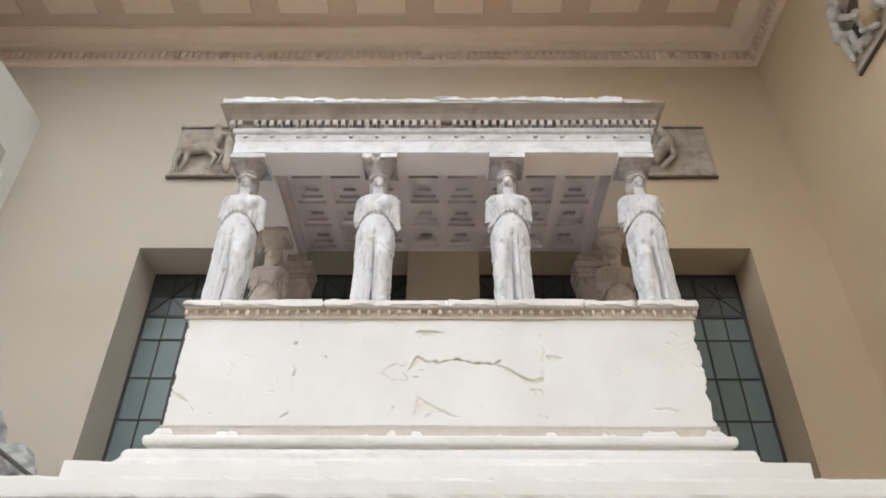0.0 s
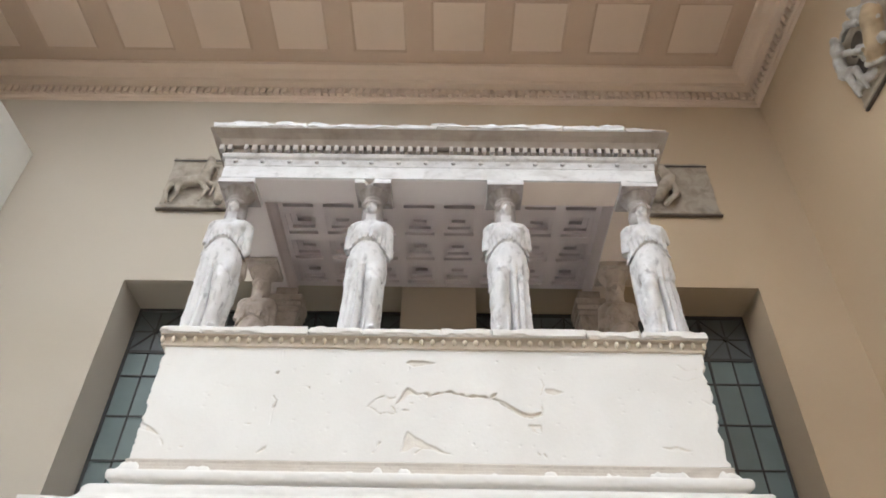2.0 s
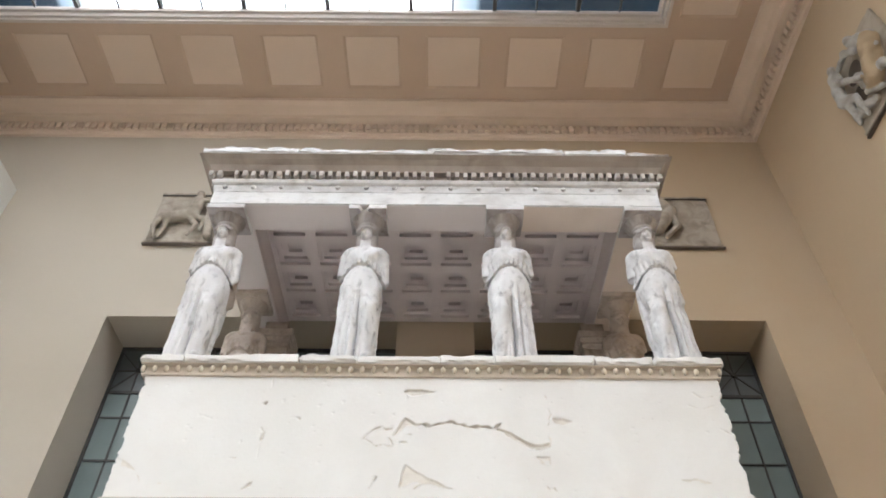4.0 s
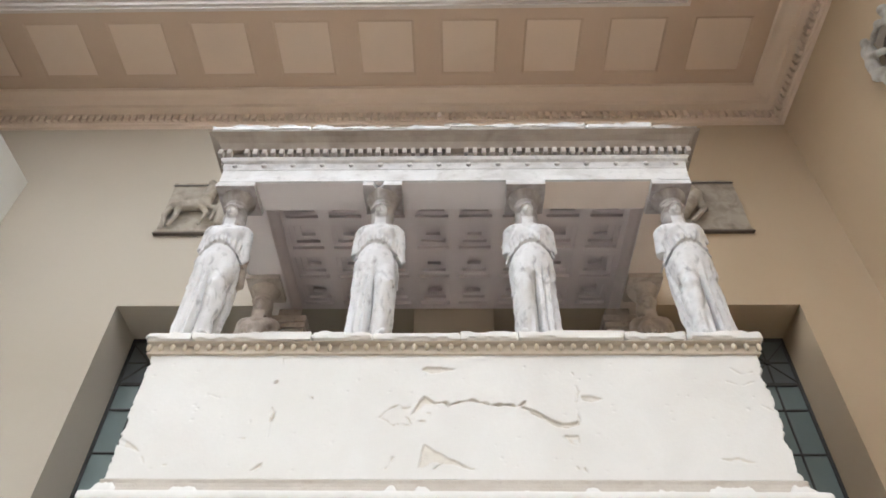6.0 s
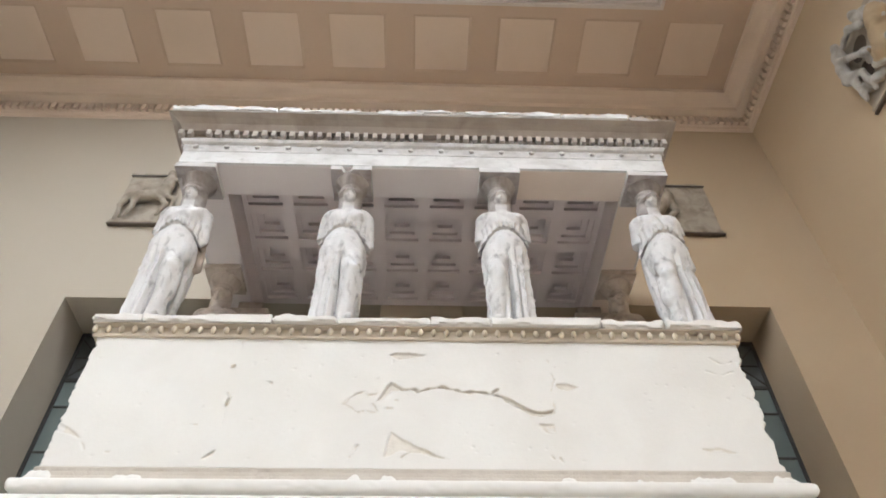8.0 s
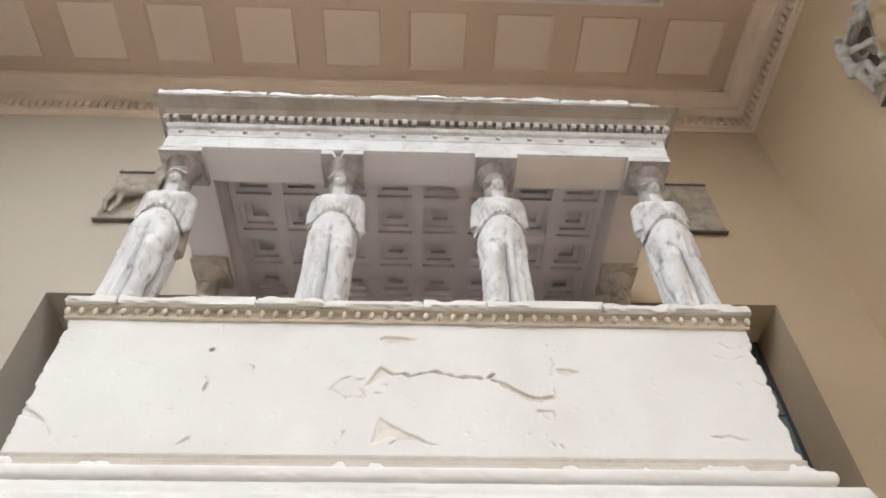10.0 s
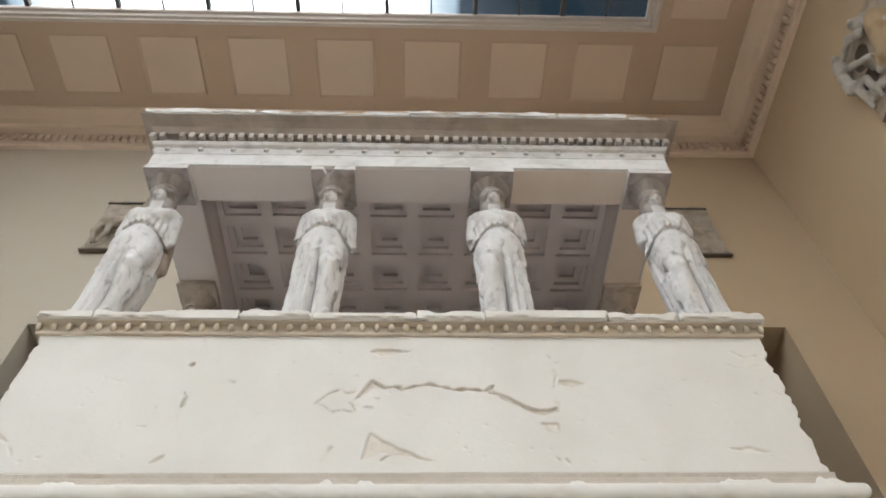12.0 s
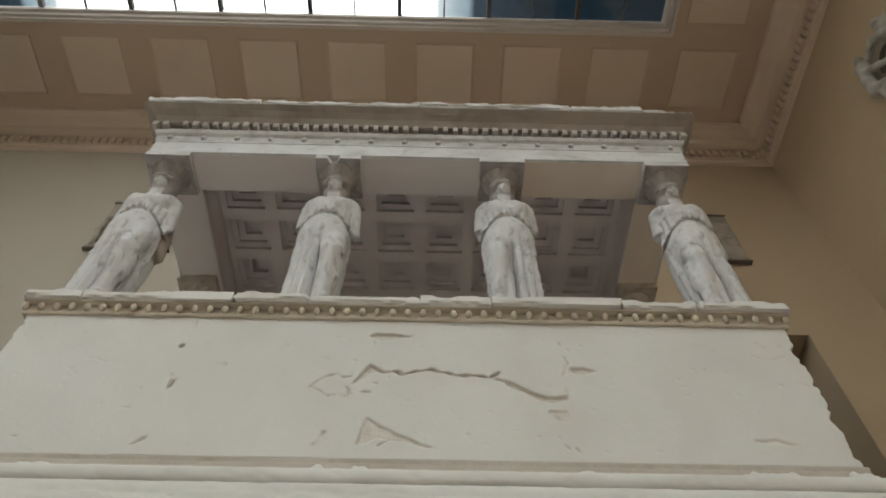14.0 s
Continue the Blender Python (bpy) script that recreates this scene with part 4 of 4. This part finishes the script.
        # arms broken off at different heights, and the cloth that hangs behind
        for k, arm in ((-1, arm_a), (1, arm_b)):
            a = cap(p, (k * 0.228, 0.01, 1.565), (k * 0.258, 0.03, 1.565 - arm), 0.070, 0.058)
            a = smax(a, (1.545 - arm) - z + 0.15 * y + 0.02 * np.sin(40 * x + 30 * y), 0.01)
            d = smin(d, a, 0.025)
            back = ell(p, (k * 0.165, 0.12, 0.85), (0.065, 0.10, 0.62))
            if seed == 1 and k == 1:
                back = np.minimum(back, cap(p, (0.215, 0.12, 1.36), (0.225, 0.13, 0.98), 0.055, 0.075))
            d = smin(d, back + 0.012 * (1 - np.abs(np.sin(40 * x + 3 * z))), 0.03)
        # neck, and the bowed head with its roll of hair
        d = smin(d, cap(p, (0, 0.015, 1.58), (0, -0.02, 1.80), 0.080, 0.066), 0.045)
        ca, sa = math.cos(BOW), math.sin(BOW)
        q = (x, -0.02 + (y + 0.02) * ca + (z - 1.82) * sa, 1.82 - (y + 0.02) * sa + (z - 1.82) * ca)
        hq, q = q, (q[0] / 0.87, -0.06 + (q[1] + 0.06) / 0.87, 1.92 + (q[2] - 1.92) / 0.87)
        head = ell(q, (0, -0.035, 1.885), (0.090, 0.112, 0.118))
        head = smin(head, ell(q, (0, -0.085, 1.812), (0.058, 0.056, 0.048)), 0.05)
        head = smin(head, cap(q, (0, -0.140, 1.905), (0, -0.153, 1.870), 0.009, 0.013), 0.014)
        for k in (-1, 1):
            head = smax(head, -ell(q, (k * 0.038, -0.150, 1.900), (0.026, 0.024, 0.013)), 0.010)
        head = smax(head, -ell(q, (0, -0.150, 1.826), (0.026, 0.014, 0.006)), 0.006)
        head, q = head * 0.87, hq
        hair = smin(ell(q, (0, -0.01, 1.935), (0.136, 0.142, 0.085)), ell(q, (0, 0.055, 1.84), (0.134, 0.105, 0.15)), 0.04)
        hair = smin(hair, cap(p, (0, 0.10, 1.84), (0, 0.15, 1.42), 0.085, 0.06), 0.04)
        for k in (-1, 1):
            hair = smin(hair, cap(p, (k * 0.105, 0.04, 1.80), (k * 0.13, 0.02, 1.60), 0.028, 0.018), 0.02)
        hair = hair + 0.006 * np.sin(70 * x + 14 * np.sin(22 * z)) * np.sin(50 * z + 30 * y)
        hair = smax(hair, -ell(q, (0, -0.165, 1.868), (0.072, 0.105, 0.080)), 0.008)
        d = smin(d, smin(head, hair, 0.004), 0.012)
        if seed in (1, 4):
            d = smax(d, -ell(p, (0.088 * s, -0.06, 1.665), (0.017, 0.10, 0.034)), 0.004)
        # cushion capital
        rr = np.sqrt(x ** 2 + (y * 1.02) ** 2)
        prof = np.interp(z, [1.985, 2.02, 2.05, 2.06, 2.10, 2.15, 2.18, 2.205], [0.105, 0.13, 0.134, 0.146, 0.174, 0.200, 0.207, 0.196])
        ribs = 0.0025 * np.cos(18 * np.arctan2(x, y)) * ramp(2.05, 2.08, z) * ramp(2.19, 2.16, z)
        cushion = smax(np.maximum(rr - prof - ribs, 1.985 - z), z - 2.203, 0.006)
        d = smin(d, cushion * 0.8, 0.012)
        # worn surface
        d = d + 0.0035 * waves(p, 34, seed) + 0.002 * waves(p, 80, seed + 1)
        plinth = block((x, y, z), (-0.25, -0.215, -0.03), (0.25, 0.22, 0.035), 0.02)
        d = smin(d, plinth, 0.01)
        return smax(d, -z - 0.003, 0.003)
    return f


FIG = [(1, 0.20, 0.34, 1), (1, 0.27, 0.36, 2), (-1, 0.26, 0.22, 3), (-1, 0.26, 0.10, 4)]
fig_me = []
for i, (s, a, b, seed) in enumerate(FIG):
    me = sculpt("caryatid", figure_field(s, a, b, seed), (-0.42, -0.34, -0.02), (0.42, 0.34, 2.23), 0.0095)
    me.materials.append(M_STATUE)
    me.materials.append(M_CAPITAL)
    me.materials.append(M_STAIN_SHADE)
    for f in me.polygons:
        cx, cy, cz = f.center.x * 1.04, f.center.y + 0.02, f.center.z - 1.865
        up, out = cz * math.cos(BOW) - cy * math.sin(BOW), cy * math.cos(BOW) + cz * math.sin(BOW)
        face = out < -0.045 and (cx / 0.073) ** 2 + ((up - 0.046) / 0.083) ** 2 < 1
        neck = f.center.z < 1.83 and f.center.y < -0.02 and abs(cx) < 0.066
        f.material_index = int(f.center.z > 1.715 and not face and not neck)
        if i == 0 and cx > 0.17 and 0.90 < f.center.z < 1.30 and f.center.y > 0.03:
            f.material_index = 2
    fig_me.append(me)
labels = ("white plaster draped figure with worn folds and broken arms", "white plaster draped figure below a broken capital block",
          "white plaster draped figure with a bent knee and tight girdle", "white plaster draped figure with one arm stump and stained skirt")
for i, x in enumerate(SX):
    ob = new("caryatid_statue", fig_me[i])
    ob.location = (x, SY, PTOP)
    tagged(ob, labels[i], "statue", "porch statues")
# rear pair in tan: staining, and the porch shade painted in with it
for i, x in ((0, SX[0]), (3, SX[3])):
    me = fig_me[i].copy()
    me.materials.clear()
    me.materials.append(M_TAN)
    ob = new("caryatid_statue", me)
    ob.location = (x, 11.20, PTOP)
    tagged(ob, "tan plaster draped figure with stains and porch shade in its colour", "statue", "porch statues")

# ---------------------------------------------------------------- reliefs on the walls


def relief_field(kind):
    """Square panel with a fight of man and centaur in high relief; x right, y out of the wall is negative."""
    def f(p):
        x, y, z = p
        d = block(p, (-0.6, -0.03, 0.0), (0.6, 0.03, 1.24), 0.012)
        d = np.minimum(d, block(p, (-0.61, -0.045, 1.17), (0.61, 0.0, 1.25), 0.008))
        d = np.minimum(d, block(p, (-0.61, -0.05, -0.005), (0.61, 0.0, 0.05), 0.008))
        if kind == "west":
            p = (x, y, 1.06 * z + 0.03)
            b = cap(p, (-0.36, -0.11, 0.60), (0.10, -0.11, 0.66), 0.105, 0.095)
            for a, c, e in (((-0.42, 0.56), (-0.50, 0.34), (-0.44, 0.08)), ((-0.32, 0.55), (-0.30, 0.32), (-0.38, 0.10)), ((0.12, 0.60), (0.34, 0.52), (0.30, 0.26)), ((0.06, 0.60), (0.22, 0.38), (0.12, 0.14))):
                b = smin(b, cap(p, (a[0], -0.13, a[1]), (c[0], -0.14, c[1]), 0.062, 0.038), 0.03)
                b = smin(b, cap(p, (c[0], -0.14, c[1]), (e[0], -0.12, e[1]), 0.038, 0.026), 0.02)
            b = smin(b, cap(p, (0.10, -0.13, 0.66), (0.16, -0.15, 1.0), 0.105, 0.10), 0.05)
            b = smin(b, ell(p, (0.15, -0.16, 1.15), (0.075, 0.085, 0.095)), 0.03)
            b = smin(b, cap(p, (0.20, -0.17, 1.0), (0.44, -0.2, 0.92), 0.045, 0.035), 0.03)
            b = smin(b, cap(p, (-0.46, -0.11, 0.62), (-0.54, -0.1, 0.36), 0.04, 0.02), 0.03)
            b = smin(b, cap(p, (0.46, -0.12, 0.12), (0.42, -0.14, 0.9), 0.07, 0.09), 0.04)
            b = smin(b, ell(p, (0.44, -0.15, 1.08), (0.065, 0.075, 0.085)), 0.03)
        elif kind == "east":
            b = cap(p, (-0.45, -0.12, 0.35), (-0.18, -0.14, 0.72), 0.12, 0.11)
            b = smin(b, cap(p, (-0.18, -0.14, 0.72), (-0.30, -0.15, 1.02), 0.10, 0.08), 0.04)
            b = smin(b, ell(p, (-0.38, -0.15, 1.12), (0.075, 0.08, 0.085)), 0.03)
            b = smin(b, cap(p, (-0.16, -0.14, 0.66), (-0.10, -0.13, 0.40), 0.065, 0.05), 0.03)
            b = smin(b, cap(p, (-0.10, -0.13, 0.40), (-0.34, -0.12, 0.14), 0.05, 0.04), 0.03)
            b = smin(b, cap(p, (-0.26, -0.15, 0.98), (-0.05, -0.12, 0.86), 0.045, 0.03), 0.03)
        else:
            # a heavy torso bending over, and a slight figure wrestling it
            b = cap(p, (0.13, -0.13, 0.285), (0.40, -0.17, 0.70), 0.13, 0.145)
            b = smin(b, cap(p, (0.26, -0.17, 0.99), (0.45, -0.16, 0.76), 0.085, 0.095), 0.04)
            b = smin(b, ell(p, (0.20, -0.20, 1.08), (0.075, 0.08, 0.085)), 0.03)
            b = smin(b, cap(p, (-0.39, -0.16, 1.05), (-0.50, -0.16, 0.64), 0.105, 0.085), 0.03)
            b = smin(b, ell(p, (-0.33, -0.18, 1.16), (0.07, 0.08, 0.08)), 0.03)
            b = smin(b, cap(p, (-0.37, -0.20, 0.90), (0.02, -0.22, 0.45), 0.056, 0.044), 0.03)
            b = smin(b, cap(p, (-0.02, -0.18, 1.10), (0.17, -0.18, 0.88), 0.050, 0.045), 0.03)
            b = smin(b, cap(p, (-0.02, -0.18, 1.10), (-0.24, -0.15, 1.08), 0.046, 0.04), 0.03)
            b = smin(b, cap(p, (-0.10, -0.07, 0.62), (0.02, -0.09, 0.30), 0.10, 0.11) + 0.012 * np.sin(38 * x + 12 * z), 0.03)
            b = smin(b, cap(p, (-0.46, -0.07, 0.30), (-0.12, -0.07, 0.16), 0.08, 0.07) + 0.010 * np.sin(40 * x), 0.03)
            for u, v, w in (((-0.50, 0.64), (-0.42, 0.42), (-0.52, 0.18)), ((-0.46, 0.62), (-0.26, 0.40), (-0.32, 0.12)), ((0.13, 0.30), (-0.04, 0.23), (0.14, 0.10)), ((0.20, 0.30), (0.36, 0.26), (0.42, 0.08))):
                b = smin(b, cap(p, (u[0], -0.15, u[1]), (v[0], -0.17, v[1]), 0.075, 0.055), 0.03)
                b = smin(b, cap(p, (v[0], -0.17, v[1]), (w[0], -0.09, w[1]), 0.052, 0.038), 0.02)
            b = b + 0.010 * waves(p, 38, 41)
        d = smin(d, b, 0.02)
        return d + 0.004 * waves(p, 26, 31) + 0.002 * waves(p, 70, 32)
    return f


for kind, loc, turn, mat, text in (
        ("west", (-4.33, WY1 - 0.028, 9.84), 0, M_RELIEF, "grey-brown plaster relief of a galloping centaur on the wall"),
        ("east", (4.27, WY1 - 0.028, 9.84), 0, M_RELIEF, "grey-brown plaster relief with one bending figure on the wall"),
        ("side", (WX1 - 0.028, 9.055, 9.87), -90, M_RELIEF_TAN, "ochre and white plaster relief of wrestling figures on the wall")):
    me = sculpt("relief", relief_field(kind), (-0.66, -0.42, -0.03), (0.66, 0.045, 1.34), 0.0145)
    me.materials.append(mat)
    if kind == "side":
        me.materials.append(M_RELIEF_OCHRE)
        me.materials.append(M_RELIEF_PALE)
        me.materials.append(M_HOLLOW_SHADE)
        for f in me.polygons:
            c = f.center
            t = max(0.0, min(1.0, ((c.x - 0.13) * 0.27 + (c.z - 0.285) * 0.415) / 0.245))
            torso_d = math.hypot(c.x - 0.13 - 0.27 * t, c.z - 0.285 - 0.415 * t)
            if c.y < -0.075:
                f.material_index = 1 if torso_d < 0.15 else 2
            elif math.hypot(c.x + 0.17, c.z - 0.88) < 0.17 + 0.03 * math.sin(9 * c.x + 7 * c.z) or math.hypot(c.x + 0.30, c.z - 0.52) < 0.15:
                # deep shadow between the figures, painted dark on the panel
                f.material_index = 3
    th_ = thing("metope_relief", text, "relief", "wall reliefs", at=loc)
    th_.rotation_euler = (0, 0, radians(turn))
    if turn:
        th_.scale = (1.08, 1.0, 1.08)
    part("relief_panel", me, None, th_)
    part("iron_ledge", boxes((-0.63, 0.63, -0.032 if turn else -0.05, 0.026, -0.028 if turn else -0.038, -0.012), bevel=0.004), M_RUST, th_, "dark iron support")
    if not turn:
        part("iron_clip", boxes((-0.60, 0.60, -0.06, -0.047, 1.16, 1.185), bevel=0.003), M_METAL, th_, "dark iron clip")

# ---------------------------------------------------------------- things to the west
frag = thing("moulding_fragment", "grey plaster moulding fragment fixed to the partition", "moulding", at=(-7.68, 11.0, 8.5))
for k, (z0, z1, o) in enumerate(((0.0, 0.12, 0.10), (0.16, 0.40, 0.16), (0.55, 0.70, 0.20), (0.72, 0.90, 0.26), (1.0, 1.40, 0.13))):
    bm = rough_box(0.004, o, -0.55, 0.42, z0, z1, 0.07, 0.015, k * 2.0)
    part("moulding_course", bm, M_SHADY if k % 2 == 0 else M_ENTAB, frag)
part("backing_slab", boxes((0.002, 0.06, -0.58, 0.45, -0.05, 1.45)), M_ENTAB, frag)

plinth_w = part("statue_plinth", rough_box(-6.6, -4.86, 10.9, 12.03, 0.0, 4.1, 0.2, 0.02, 3), M_PODIUM)
tagged(plinth_w, "tall plain plaster plinth against the wall", "plinth")


def torso(p):
    d = ell(p, (-0.1, 0, 0.32), (0.42, 0.26, 0.34))
    d = smin(d, ell(p, (-0.36, -0.02, 0.72), (0.2, 0.2, 0.26)), 0.1)
    d = smin(d, cap(p, (0.1, -0.1, 0.4), (0.42, -0.12, 0.1), 0.17, 0.12), 0.08)
    d = smin(d, ell(p, (-0.42, -0.05, 0.98), (0.13, 0.14, 0.16)), 0.05)
    d = d + 0.022 * (1 - np.abs(np.sin(9 * p[0] + 11 * p[2]))) + 0.01 * waves(p, 18, 5)
    return smax(d, -p[2], 0.01)


M_GREYST = material("grey_weathered_plaster", (0.44, 0.43, 0.40), (0.14, 0.135, 0.12), 0.8, 5.0, 1.0, 0.3, 60)
me = sculpt("torso", torso, (-0.7, -0.4, -0.02), (0.7, 0.4, 1.25), 0.022)
me.materials.append(M_GREYST)
ob = new("seated_statue", me)
ob.location = (-5.50, 11.42, 4.1)
ob.scale = (1.0, 1.0, 0.95)
tagged(ob, "weathered grey-white plaster seated draped statue on a plinth", "statue")
bm = bmesh.new()
bmesh.ops.create_cone(bm, cap_ends=True, segments=12, radius1=0.028, radius2=0.028, depth=1.5, matrix=Matrix.Translation((-5.50, 10.945, 4.525)) @ Matrix.Rotation(radians(122), 4, "Y"))
ob = part("iron_rod", bm, M_METAL)
tagged(ob, "dark iron rod leaning against the seated statue", "rod")
